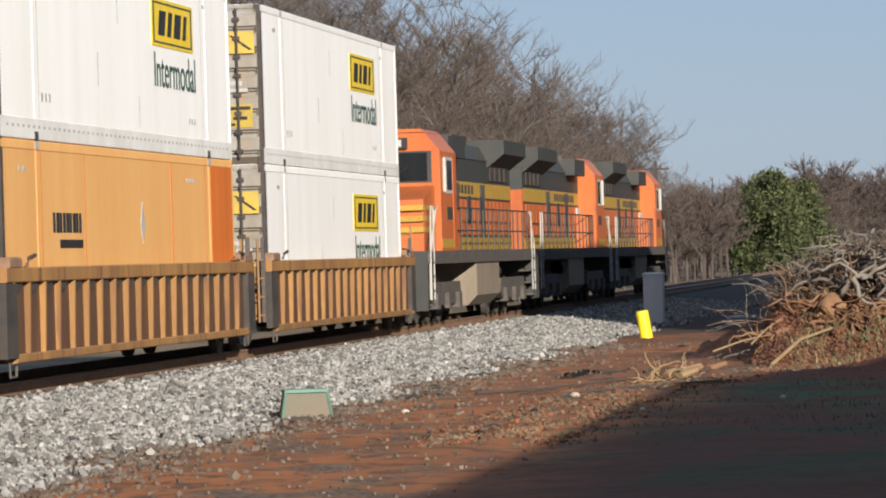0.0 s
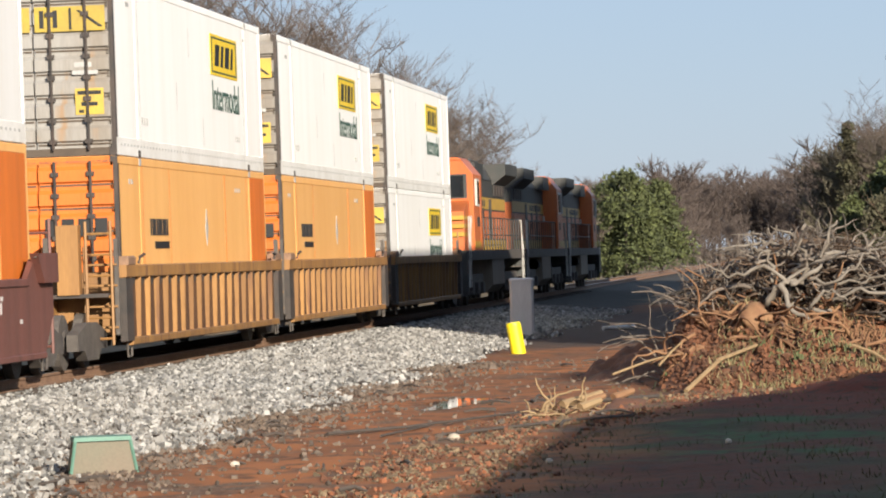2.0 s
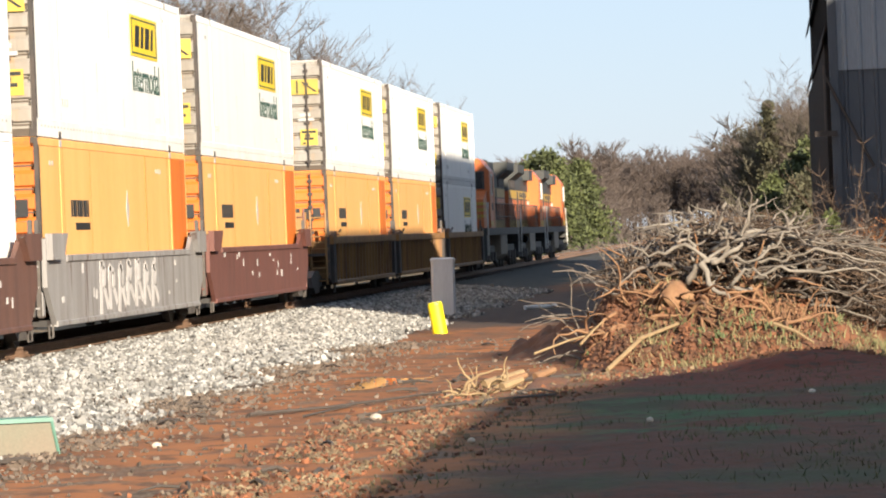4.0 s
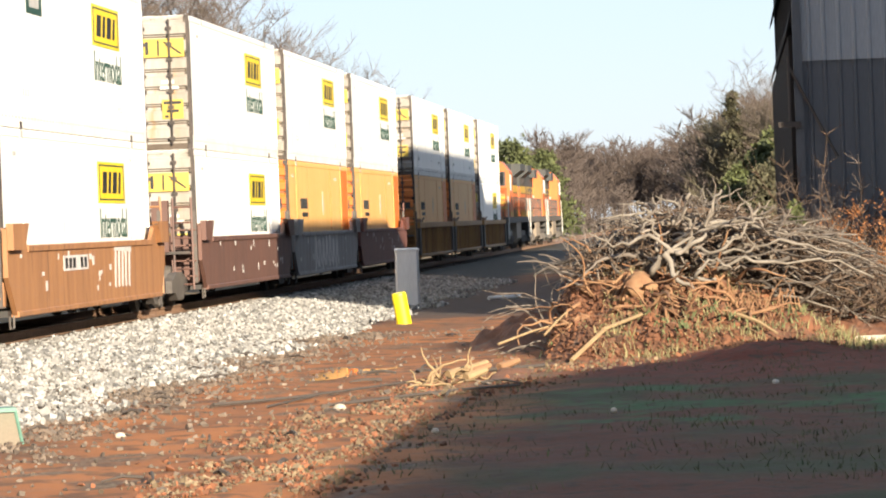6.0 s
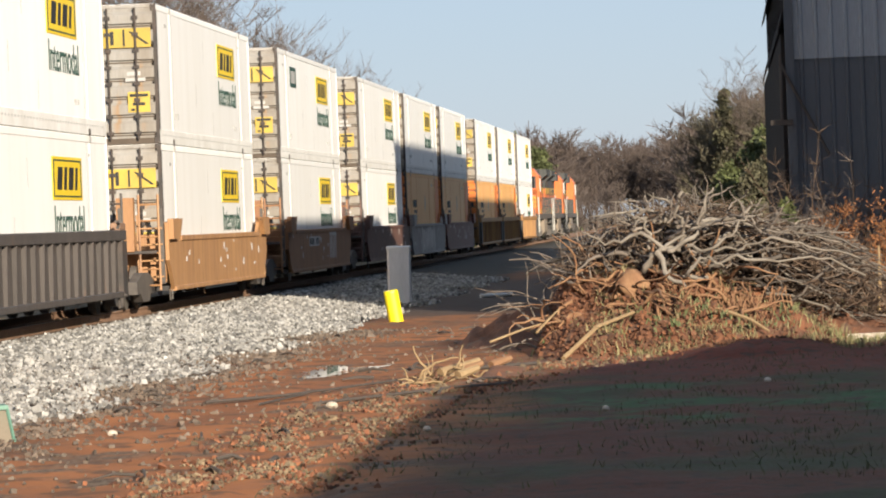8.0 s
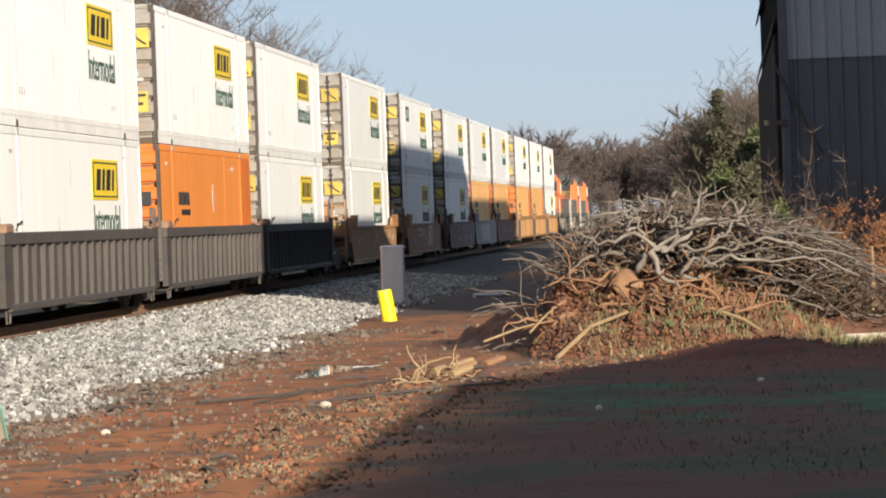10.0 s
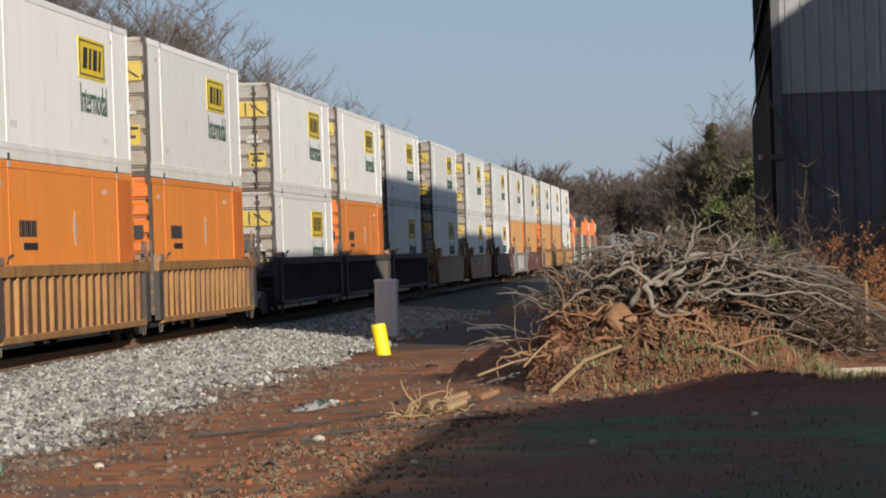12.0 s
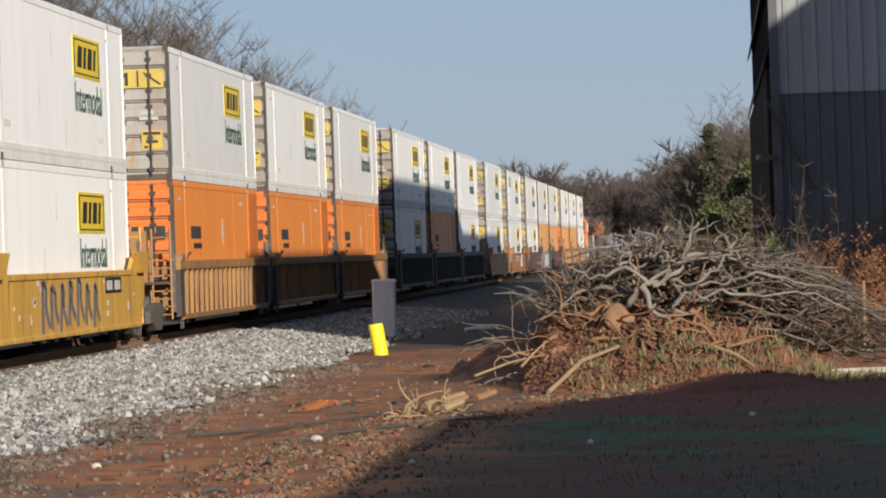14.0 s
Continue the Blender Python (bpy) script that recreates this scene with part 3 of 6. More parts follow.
def container(colour, upper):
    """A 53-foot box, origin at the rear bottom centre, running along +y."""
    white = colour == "white"
    orange = M_ORANGE_GLARE if colour == "glare orange" else M_ORANGE
    label = "white freight container with yellow logo panel" if white else "orange freight container with black lettering"
    label += ", stacked on top" if upper else ", sitting in a well car"
    c = thing("container", label, "container", "stacked containers")
    paint = M_WHITE if white else orange
    h = CW / 2
    body = Shape().box(-h + 0.012, h - 0.012, 0.06, CL - 0.06, 0.12, CH - 0.05)
    part("body", body, paint, c)
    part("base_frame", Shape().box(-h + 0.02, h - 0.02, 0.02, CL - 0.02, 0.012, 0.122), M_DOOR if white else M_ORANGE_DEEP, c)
    part("roof", Shape().cbox(-h + 0.01, h - 0.01, 0.02, CL - 0.02, CH - 0.055, CH, 0.02), paint, c)
    for side in (-1, 1):
        if white:
            part("bottom_rail", Shape().cbox(side * h - (0.05 if side > 0 else 0), side * h + (0.05 if side < 0 else 0), 0.02, CL - 0.02, 0.0, 0.30, 0.012), M_RAIL_GREY, c)
        else:
            part("bottom_rail", Shape().cbox(side * h - (0.05 if side > 0 else 0), side * h + (0.05 if side < 0 else 0), 0.02, CL - 0.02, 0.0, 0.2, 0.012), M_ORANGE_DEEP, c)
        part("top_rail", Shape().cbox(side * h - (0.05 if side > 0 else 0), side * h + (0.05 if side < 0 else 0), 0.02, CL - 0.02, CH - 0.14, CH - 0.01, 0.012), paint, c)
    for y in (0.0, CL - 0.12):
        for side in (-1, 1):
            x = side * (h - 0.062)
            part("corner_post", Shape().box(x - 0.06, x + 0.06, y, y + 0.12, 0, CH - 0.004), M_DARK if y == 0.0 else paint, c)
    # inner posts at the lifting points
    for y in (1.98, CL - 1.98 - 0.1):
        part("lifting_post", Shape().box(h - 0.035, h - 0.004, y, y + 0.1, 0.02, CH - 0.02), paint, c)
        part("casting", Shape().box(h - 0.07, h + 0.008, y - 0.05, y + 0.15, -0.005, 0.115), M_DARK, c)
        part("casting", Shape().box(h - 0.07, h + 0.008, y - 0.05, y + 0.15, CH - 0.13, CH - 0.015), M_SEAM, c)
    x = h - 0.012
    if white:
        for y in (2.25, 13.7):
            part("panel_seam", Shape().box(x - 0.01, x + 0.003, y, y + 0.03, 0.3, CH - 0.14), M_SEAM, c)
        for y, z in ((6.0, 0.9), (8.8, 0.35), (7.4, 1.9)):
            part("rub_mark", Shape().box(x - 0.01, x + 0.002, y, y + 0.035, z, z + 0.5), M_SEAM, c)
        slots = Shape()
        for i in range(52):
            slots.box(h - 0.01, h + 0.003, 0.35 + i * 0.3, 0.47 + i * 0.3, 0.16, 0.2)
        tagged(part("rail_slot", slots, M_SEAM, c), kind="stuff")
        logo = part("logo_panel", Shape().prism_x([(9.85, 1.70), (13.05, 1.70), (13.05, 2.46), (9.85, 2.46)], x, x + 0.012), M_YELLOW, c, "yellow logo panel")
        for ya, yb, za, zb in ((9.95, 12.95, 2.38, 2.41), (9.95, 12.95, 1.75, 1.78), (9.95, 10.04, 1.78, 2.38), (12.86, 12.95, 1.78, 2.38)):
            part("logo_border", Shape().box(x + 0.009, x + 0.016, ya, yb, za, zb), M_GREEN_INK, logo)
        for pts in ([(10.3, 1.88), (10.8, 1.88), (10.95, 2.28), (10.45, 2.28)], [(11.0, 1.88), (11.3, 1.88), (11.45, 2.28), (11.15, 2.28)],
                    [(11.5, 1.88), (12.0, 1.88), (12.15, 2.28), (11.65, 2.28)], [(12.2, 1.88), (12.45, 1.88), (12.6, 2.28), (12.35, 2.28)]):
            part("logo_mark", Shape().prism_x(pts, x + 0.009, x + 0.017), M_BLACK, logo)
        word = part("lettering", WORD, M_GREEN_INK, c, "dark green word Intermodal")
        word.location = (x + 0.006, 10.0, 1.05)
        marks = Shape()
        for i, (y, z, w, hh) in enumerate(((2.4, 0.55, 0.12, 0.12), (2.62, 0.55, 0.12, 0.12), (2.84, 0.55, 0.12, 0.12), (12.6, 0.52, 0.10, 0.1), (12.8, 0.52, 0.10, 0.1), (13.0, 0.52, 0.10, 0.1), (1.2, 2.45, 0.3, 0.07), (13.9, 2.5, 0.2, 0.06))):
            marks.box(x, x + 0.006, y, y + w, z, z + hh)
        tagged(part("code_mark", marks, M_SEAM, c), kind="stuff")
    else:
        for y in (2.25, 4.9, 13.75):
            part("panel_seam", Shape().box(x - 0.01, x + 0.003, y, y + 0.03, 0.2, CH - 0.14), M_ORANGE_DEEP, c)
        mk = Shape()
        for y in (1.0, 1.25, 12.3, 12.55, 12.8):
            mk.box(x, x + 0.006, y, y + 0.12, 2.45, 2.53)
        tagged(part("code_mark", mk, M_SEAM, c), kind="stuff")
        marks = Shape()
        for k in range(9):
            w = (0.12, 0.16, 0.12, 0.14, 0.16, 0.12, 0.16, 0.13, 0.12)[k]
            marks.box(x, x + 0.01, 2.9 + k * 0.2, 2.9 + k * 0.2 + w, 1.62, 1.9)
        marks.box(x, x + 0.01, 3.3, 4.7, 1.40, 1.52)
        part("lettering", marks, M_BLACK, c, "black lettering bars")
        dia = Shape().prism_x([(8.65, 1.75), (8.8, 1.45), (8.95, 1.75), (8.8, 2.1)], x, x + 0.01)
        part("placard", dia, M_SEAM, c)
        part("seam", Shape().box(x, x + 0.008, 11.0, 11.05, 0.2, CH - 0.14), M_ORANGE_DEEP, c)
        part("end_panel", Shape().box(x, x + 0.012, 14.2, CL - 0.13, 0.2, CH - 0.14), M_ORANGE_DEEP, c)
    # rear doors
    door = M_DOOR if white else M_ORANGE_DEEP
    part("door_header", Shape().box(-h + 0.125, h - 0.125, -0.012, 0.021, CH - 0.11, CH - 0.006), door, c)
    # Dark strip stands in for the shaded gap below the doors.
    part("door_sill", Shape().box(-h + 0.125, h - 0.125, -0.012, 0.021, 0.006, 0.128), M_DIRTSHADE, c)
    for sx in (-1, 1):
        prof = [(0.06, CH - 0.1), (0.06, 0.13), (0.0, 0.13)]
        for i in range(7):
            z = 0.22 + i * 0.375
            prof += [(0.0, z), (-0.055, z + 0.03), (-0.055, z + 0.21), (0.0, z + 0.27)]
        prof += [(0.0, CH - 0.1)]
        dr = Shape().prism_x(prof, min(0.015 * sx, 1.22 * sx), max(0.015 * sx, 1.22 * sx))
        d = part("door", dr, door, c)
        for i in range(8):
            z = 0.165 + i * 0.375
            # Dark line drawn into each recess for its shadow, rust and dirt.
            part("door_recess", Shape().box(min(0.03 * sx, 1.2 * sx), max(0.03 * sx, 1.2 * sx), -0.012, 0.004, z + 0.01, z + 0.038), M_DIRTSHADE, d)
        for q in (0.28, 0.86):
            rod = Shape().tube([(q * sx, -0.09, 0.1), (q * sx, -0.09, CH - 0.08)], 0.026, 6)
            for i in range(8):
                rod.box(q * sx - 0.06, q * sx + 0.06, -0.11, -0.05, 0.2 + i * 0.34, 0.27 + i * 0.34)
            part("lock_rod", rod, M_DARK, d)
        if white:
            part("door_panel", Shape().box(min(0.04 * sx, 1.18 * sx), max(0.04 * sx, 1.18 * sx), -0.07, -0.055, 2.0, 2.4), M_YELLOWDIRTY, d, "yellow placard")
            if sx > 0:
                for q in ((0.60, 0.64, 2.03, 2.37), (0.12, 0.19, 2.06, 2.34), (0.34, 0.41, 2.06, 2.34)):
                    part("placard_mark", Shape().box(q[0], q[1], -0.078, -0.068, q[2], q[3]), M_BLACK, d)
                part("placard_mark", Shape().prism_y([(0.72, 2.33), (0.78, 2.33), (1.15, 2.06), (1.08, 2.06)], -0.078, -0.068), M_BLACK, d)
                part("door_panel", Shape().box(0.66, 1.12, -0.07, -0.055, 0.66, 1.08), M_YELLOWDIRTY, d, "yellow warning placard")
                for q in ((0.70, 1.08, 0.98, 1.04), (0.76, 1.02, 0.80, 0.86), (0.72, 0.8, 0.69, 0.74)):
                    part("placard_mark", Shape().box(q[0], q[1], -0.078, -0.068, q[2], q[3]), M_BLACK, d)
                part("code_mark", Shape().box(0.66, 0.94, -0.064, -0.054, 1.42, 1.5).box(0.62, 1.04, -0.064, -0.054, 1.3, 1.37), M_SEAM, d)
        elif sx > 0:
            bars = Shape()
            for k in range(4):
                bars.box(0.1 + k * 0.27, 0.3 + k * 0.27, -0.066, -0.054, 1.62, 1.9)
            part("lettering", bars, M_BLACK, d)
    return c


def wheelset(parent, y, r=0.43, mat=None):
    s = Shape()
    for sx in (-1, 1):
        s.axle(sx * 0.79 - 0.07, sx * 0.79 + 0.07, y, r, r, 20)
        s.axle(sx * 0.86 - 0.05, sx * 0.86 + 0.05, y, r, r * 0.45, 12)
    s.axle(-0.95, 0.95, y, r, 0.09, 8)
    return part("wheelset", s, mat or M_TRUCK, parent)


def bogie(parent, y, wb=1.8):
    fr = Shape()
    for sx in (-1, 1):
        x = sx * 1.05
        fr.prism_x([(y - wb / 2 - 0.3, 0.30), (y - wb / 2 + 0.2, 0.30), (y - 0.45, 0.14), (y + 0.45, 0.14), (y + wb / 2 - 0.2, 0.30), (y + wb / 2 + 0.3, 0.30), (y + wb / 2 + 0.3, 0.55), (y + 0.4, 0.72), (y - 0.4, 0.72), (y - wb / 2 - 0.3, 0.55)], x - 0.09, x + 0.09)
    fr.box(-1.0, 1.0, y - 0.2, y + 0.2, 0.35, 0.6)
    b = part("bogie", fr, M_TRUCK, parent)
    for dy in (-wb / 2, wb / 2):
        wheelset(b, y + dy)
    for sx in (-1, 1):
        sp = Shape()
        for k in (-0.18, 0, 0.18):
            sp.turned(sx * 1.05, y + k, [(0.075, 0.2), (0.075, 0.5)], 8)
        part("spring_nest", sp, M_DARK, b)
    return b


def well_car(style, paint, pal, rear_pitch, front_pitch):
    """A well unit; origin at the rear end of its containers, rail height. rear_pitch and front_pitch: free length beyond the boxes."""
    names = {"ribbed": "ribbed steel well car", "smooth": "smooth-sided steel well car"}
    c = thing("well_car", pal + " " + names[style] + " carrying two containers", "rail car", "well cars")
    h = 1.48
    y0, y1 = -0.45, CL + 0.45
    top, bot = 1.60, 0.34
    if style == "ribbed":
        for sx in (-1, 1):
            xo = sx * h
            a, b = sorted((xo - sx * 0.08, xo - sx * 0.12))
            part("side_plate", Shape().box(a, b, y0, y1, bot, top - 0.05), M_RIBSHADE if paint is M_TAN else paint, c, "rust-streaked plate between the ribs, colour darkened for shade")
            a, b = sorted((xo + sx * 0.02, xo - sx * 0.14))
            part("top_chord", Shape().cbox(a, b, y0 - 0.2, y1 + 0.2, top - 0.20, top, 0.015), paint, c)
            a, b = sorted((xo + sx * 0.01, xo - sx * 0.14))
            part("bottom_chord", Shape().cbox(a, b, y0 + 0.3, y1 - 0.3, bot - 0.02, bot + 0.1, 0.015), paint, c)
            ribs = 20
            for i in range(ribs):
                y = y0 + 0.25 + i * (y1 - y0 - 0.5) / (ribs - 1)
                pts = [(xo - sx * 0.09, bot + 0.08), (xo - sx * 0.015, bot + 0.08), (xo + sx * 0.01, top - 0.2), (xo - sx * 0.09, top - 0.2)]
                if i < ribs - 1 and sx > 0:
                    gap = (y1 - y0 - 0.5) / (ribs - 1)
                    # Dark block standing in for the shadow in each notch below the chord.
                    part("notch_shade", Shape().prism_x([(y + gap * 0.12, top - 0.2), (y + gap * 0.12, top - 0.36), (y + gap * 0.55, top - 0.31), (y + gap * 0.7, top - 0.2)], xo - 0.079, xo - 0.03), M_DARK, c)
                part("rib", Shape().prism_y(pts if sx > 0 else pts[::-1], y - 0.032, y + 0.032), paint, c)
            a, b = sorted((xo + sx * 0.015, xo - sx * 0.1))
            for y in (y0 - 0.25, y1 - 0.35):
                part("end_plate", Shape().box(a, b, y, y + 0.6, bot + 0.05, top - 0.21), M_DARK, c)
    else:
        for sx in (-1, 1):
            xo = sx * h
            a, b = sorted((xo, xo - sx * 0.08))
            pts = [(y0 - 0.2, top + 0.12), (y0 - 0.2, 0.95), (y0 + 0.5, bot), (y1 - 0.5, bot), (y1 + 0.2, 0.95), (y1 + 0.2, top + 0.12), (y1 - 1.1, top + 0.12), (y1 - 1.6, top - 0.16), (y0 + 1.6, top - 0.16), (y0 + 1.1, top + 0.12)]
            part("side_plate", Shape().prism_x(pts, a, b), paint, c)
            a, b = sorted((xo + sx * 0.03, xo - sx * 0.1))
            part("top_chord", Shape().cbox(a, b, y0 + 1.6, y1 - 1.6, top - 0.26, top - 0.15, 0.012), paint, c)
            part("bottom_chord", Shape().cbox(a, b, y0 + 0.5, y1 - 0.5, bot - 0.03, bot + 0.06, 0.012), paint, c)
            a, b = sorted((xo + sx * 0.10, xo - sx * 0.02))
            for yb, e in ((y0 - 0.15, 1), (y1 + 0.15, -1)):  # flared guides at the corners
                pts = [(yb, top - 0.22), (yb + e * 1.0, top - 0.22), (yb + e * 1.45, top + 0.2), (yb, top + 0.2)]
                part("corner_guide", Shape().prism_x(pts if e > 0 else pts[::-1], a, b), paint, c)
            marks = Shape()
            rr = random.Random(len(pal) * 7)
            x = xo + sx * 0.004
            for i in range(16):
                y = rr.uniform(0.4, CL - 0.6)
                z = rr.uniform(0.55, 1.25)
                marks.box(min(x, x - sx * 0.01), max(x, x - sx * 0.01), y, y + rr.choice((0.1, 0.16, 0.22)), z, z + rr.choice((0.06, 0.1, 0.16)))
            part("stencil_mark", marks, M_SPRAY, c)
        if "rusty" in pal:
            part("number_panel", Shape().box(h, h + 0.008, 4.6, 7.2, 0.98, 1.24), M_SPRAY, c, "pale reporting-mark panel")
            for k in range(6):
                if k != 3:
                    part("number_bar", Shape().box(h + 0.006, h + 0.012, 4.75 + k * 0.4, 5.02 + k * 0.4, 1.02, 1.2), M_BLACK, c)
            for k in range(5):
                ya = 10.2 + k * 0.42
                part("graffiti", Shape().prism_x([(ya, 0.62), (ya + 0.16, 0.58), (ya + 0.3, 1.28), (ya + 0.12, 1.32)], h + 0.001, h + 0.006), M_SPRAY, c)
            part("graffiti", Shape().prism_x([(10.2, 1.28), (12.3, 1.24), (12.25, 1.34), (10.25, 1.38)], h + 0.002, h + 0.008), M_SPRAY, c)
    if "graffitied" in pal:
        rr = random.Random(3)
        ink = M_SPRAYDARK if "yellow" in pal else M_SPRAY
        for k in range(7):
            ya, w = 4.4 + k * 0.95, 0.72
            z0, z1 = 0.45 + rr.uniform(-0.08, 0.08), 1.3 + rr.uniform(-0.1, 0.1)
            g = Shape()
            st = [(ya, z0), (ya + w * rr.uniform(0, 0.3), z1), (ya + w * 0.6, z1 - 0.1), (ya + w * rr.uniform(0.3, 0.6), (z0 + z1) / 2), (ya + w, z0 + 0.1)]
            for (y0_, z0_), (y1_, z1_) in zip(st, st[1:]):
                ln = math.hypot(y1_ - y0_, z1_ - z0_)
                nyv, nzv = -(z1_ - z0_) / ln * 0.14, (y1_ - y0_) / ln * 0.06
                g.prism_x([(y0_ - nyv, z0_ - nzv), (y1_ - nyv, z1_ - nzv), (y1_ + nyv, z1_ + nzv), (y0_ + nyv, z0_ + nzv)], h + 0.001, h + 0.006)
            part("graffiti", g, ink, c)
        if "yellow" in pal:
            part("number_panel", Shape().box(h, h + 0.01, 11.6, 13.6, 1.02, 1.32), M_BLACK, c)
            nb = Shape()
            for k in range(7):
                if k != 3:
                    nb.box(h + 0.008, h + 0.014, 11.75 + k * 0.25, 11.92 + k * 0.25, 1.08, 1.26)
            part("number_bars", nb, M_SPRAY, c)
    part("floor", Shape().box(-h + 0.1, h - 0.1, y0 + 0.2, y1 - 0.2, bot - 0.02, bot + 0.08), M_DARK, c)
    # end platforms, posts and couplings
    for sgn, ye, free in ((-1, y0, rear_pitch / 2), (1, y1, front_pitch / 2)):
        ya, yb = sorted((ye, ye + sgn * max(0.4, free - 0.5)))
        part("end_sill", Shape().box(-0.35, 0.35, ya, yb, 0.72, 1.05), paint, c)
        part("bulkhead", Shape().box(-h + 0.1, h - 0.1, ye - 0.08, ye + 0.08, 0.5, 1.5), paint, c)
        part("platform", Shape().box(-1.3, 1.3, *sorted((ye + sgn * 0.05, ye + sgn * 0.75)), 1.1, 1.16), M_DARK, c)
        if free > 2:
            bogie(c, ye + sgn * 1.35)
            part("coupler", Shape().box(-0.16, 0.16, *sorted((ye + sgn * (free - 0.8), ye + sgn * (free + 0.1 - 0.45))), 0.72, 0.98).box(-0.22, 0.22, *sorted((ye + sgn * (free - 0.6), ye + sgn * (free - 0.46))), 0.68, 1.02), M_DARK, c)
            lad = Shape()
            for x in (0.95, 1.35):
                lad.tube([(x, ye + sgn * 0.7, 0.35), (x, ye + sgn * 0.7, 2.3)], 0.028, 5)
            for k in range(6):
                lad.tube([(0.95, ye + sgn * 0.7, 0.45 + k * 0.33), (1.35, ye + sgn * 0.7, 0.45 + k * 0.33)], 0.02, 5)
            part("ladder", lad, paint, c)
            part("brake_stand", Shape().box(0.5, 0.85, *sorted((ye + sgn * 0.55, ye + sgn * 0.8)), 1.15, 2.25), paint, c)
        elif sgn < 0:
            bogie(c, ye + sgn * (free - 0.45))
            part("handhold", Shape().tube([(1.3, ye - 0.5, 0.5), (1.3, ye - 0.5, 2.0), (1.0, ye - 0.5, 2.0), (1.0, ye - 0.5, 0.5)], 0.026, 5), paint, c)
        # grab irons, sway posts and a hose at each end
        for sx in (-1, 1):
            part("end_post", Shape().cbox(*sorted((sx * (h - 0.15), sx * (h - 0.08))), ye + sgn * 0.34 - 0.035, ye + sgn * 0.34 + 0.035, 0.5, top + 0.42, 0.012), M_TRUCK, c)
            gi = Shape()
            for k in range(4):
                gi.tube([(sx * (h - 0.1), ye + sgn * 0.38, 0.62 + k * 0.33), (sx * (h - 0.62), ye + sgn * 0.38, 0.62 + k * 0.33)], 0.022, 5)
            gi.tube([(sx * (h - 0.62), ye + sgn * 0.38, 0.55), (sx * (h - 0.62), ye + sgn * 0.38, top + 0.3)], 0.024, 5)
            part("grab_iron", gi, paint, c)
            part("sill_step", Shape().tube([(sx * (h - 0.06), ye - sgn * 0.5, bot), (sx * (h - 0.06), ye - sgn * 0.46, bot - 0.2), (sx * (h - 0.06), ye - sgn * 0.14, bot - 0.2), (sx * (h - 0.06), ye - sgn * 0.1, bot)], 0.018, 5), M_TRUCK, c)
            part("lock_lever", Shape().tube([(sx * (h + 0.02), ye - sgn * 0.9, top + 0.02), (sx * (h + 0.05), ye - sgn * 0.9, top + 0.12), (sx * (h + 0.05), ye - sgn * 1.25, top + 0.16)], 0.03, 6), M_DARK, c)
        part("air_hose", Shape().tube([(0.5, ye + sgn * 0.3, 0.75), (0.52, ye + sgn * 0.5, 0.45), (0.45, ye + sgn * max(0.6, free - 0.3), 0.4)], 0.03, 6), M_DARK, c)
        # corner locks that hold the stack
        for sx in (-1, 1):
            a, b = sorted((sx * (h - 0.16), sx * (h + 0.03)))
            part("lock_bracket", Shape().cbox(a, b, ye - 0.05 - (0.55 if sgn > 0 else 0), ye + 0.05 + (0.55 if sgn < 0 else 0), top - 0.02, top + 0.14, 0.03), M_RUST, c)
    return c


Y_END = {1: 351.8, 2: 332.6, 3: 314.0, 4: 290.7, 5: 272.2, 6: 253.9, 7: 230.8, 8: 208.3, 9: 184.9, 10: 166.6, 11: 147.7, 12: 124.3, 13: 105.4, 14: 86.4, 15: 63.4, 16: 44.6}
UNITS = {1: ("white", "ribbed", M_TAN, "faded tan"), 2: ("glare orange", "ribbed", M_TAN, "faded tan"), 3: ("glare orange", "ribbed", M_TAN, "faded tan"),
         4: ("glare orange", "smooth", M_REDWELL, "oxide red"), 5: ("glare orange", "smooth", M_GREYWELL, "pale grey graffitied"), 6: ("white", "smooth", M_BROWNWELL, "dark brown"),
         7: ("white", "smooth", M_ORANGEWELL, "rusty orange"), 8: ("white", "smooth", M_TANWELL, "dull tan"), 9: ("white", "ribbed", M_DARKWELL, "dark weathered"),
         10: ("orange", "ribbed", M_DARKWELL, "dark weathered"), 11: ("white", "ribbed", M_DARKWELL, "dark weathered"), 12: ("orange", "ribbed", M_TAN, "faded tan"),
         13: ("orange", "ribbed", M_TAN, "faded tan"), 14: ("orange", "ribbed", M_TAN, "faded tan"), 15: ("white", "smooth", M_YELLOWWELL, "yellow graffitied"), 16: ("white", "smooth", M_TANWELL, "dull tan")}


def build_train():
    protos = {}
    for u, (low, style, paint, pal) in UNITS.items():
        y = Y_END[u]
        front = (Y_END[u - 1] - y - CL) if u > 1 else 4.6
        rear = (y - Y_END[u + 1] - CL) if u + 1 in Y_END else 5.5
        car = well_car(style, paint, pal, rear, front)
        MOVERS.append((car, y, RAIL))
        for level, colour in ((0, low), (1, "white")):
            if (colour, level) not in protos:
                protos[colour, level] = c = container(colour, level == 1)
            else:
                c = copy_thing(protos[colour, level], Matrix.Identity(4))
            if u == 7 and level == 1:
                emblem = part("emblem", Shape().box(CW / 2 - 0.013, CW / 2 - 0.004, 3.0, 4.5, 1.95, 2.5), M_GREEN_INK, c, "dark square emblem")
                part("emblem_field", Shape().box(CW / 2 - 0.006, CW / 2, 3.3, 4.2, 2.06, 2.39), M_SEAM, emblem)
            MOVERS.append((c, y, BASE + level * (CH + 0.005)))


build_train()


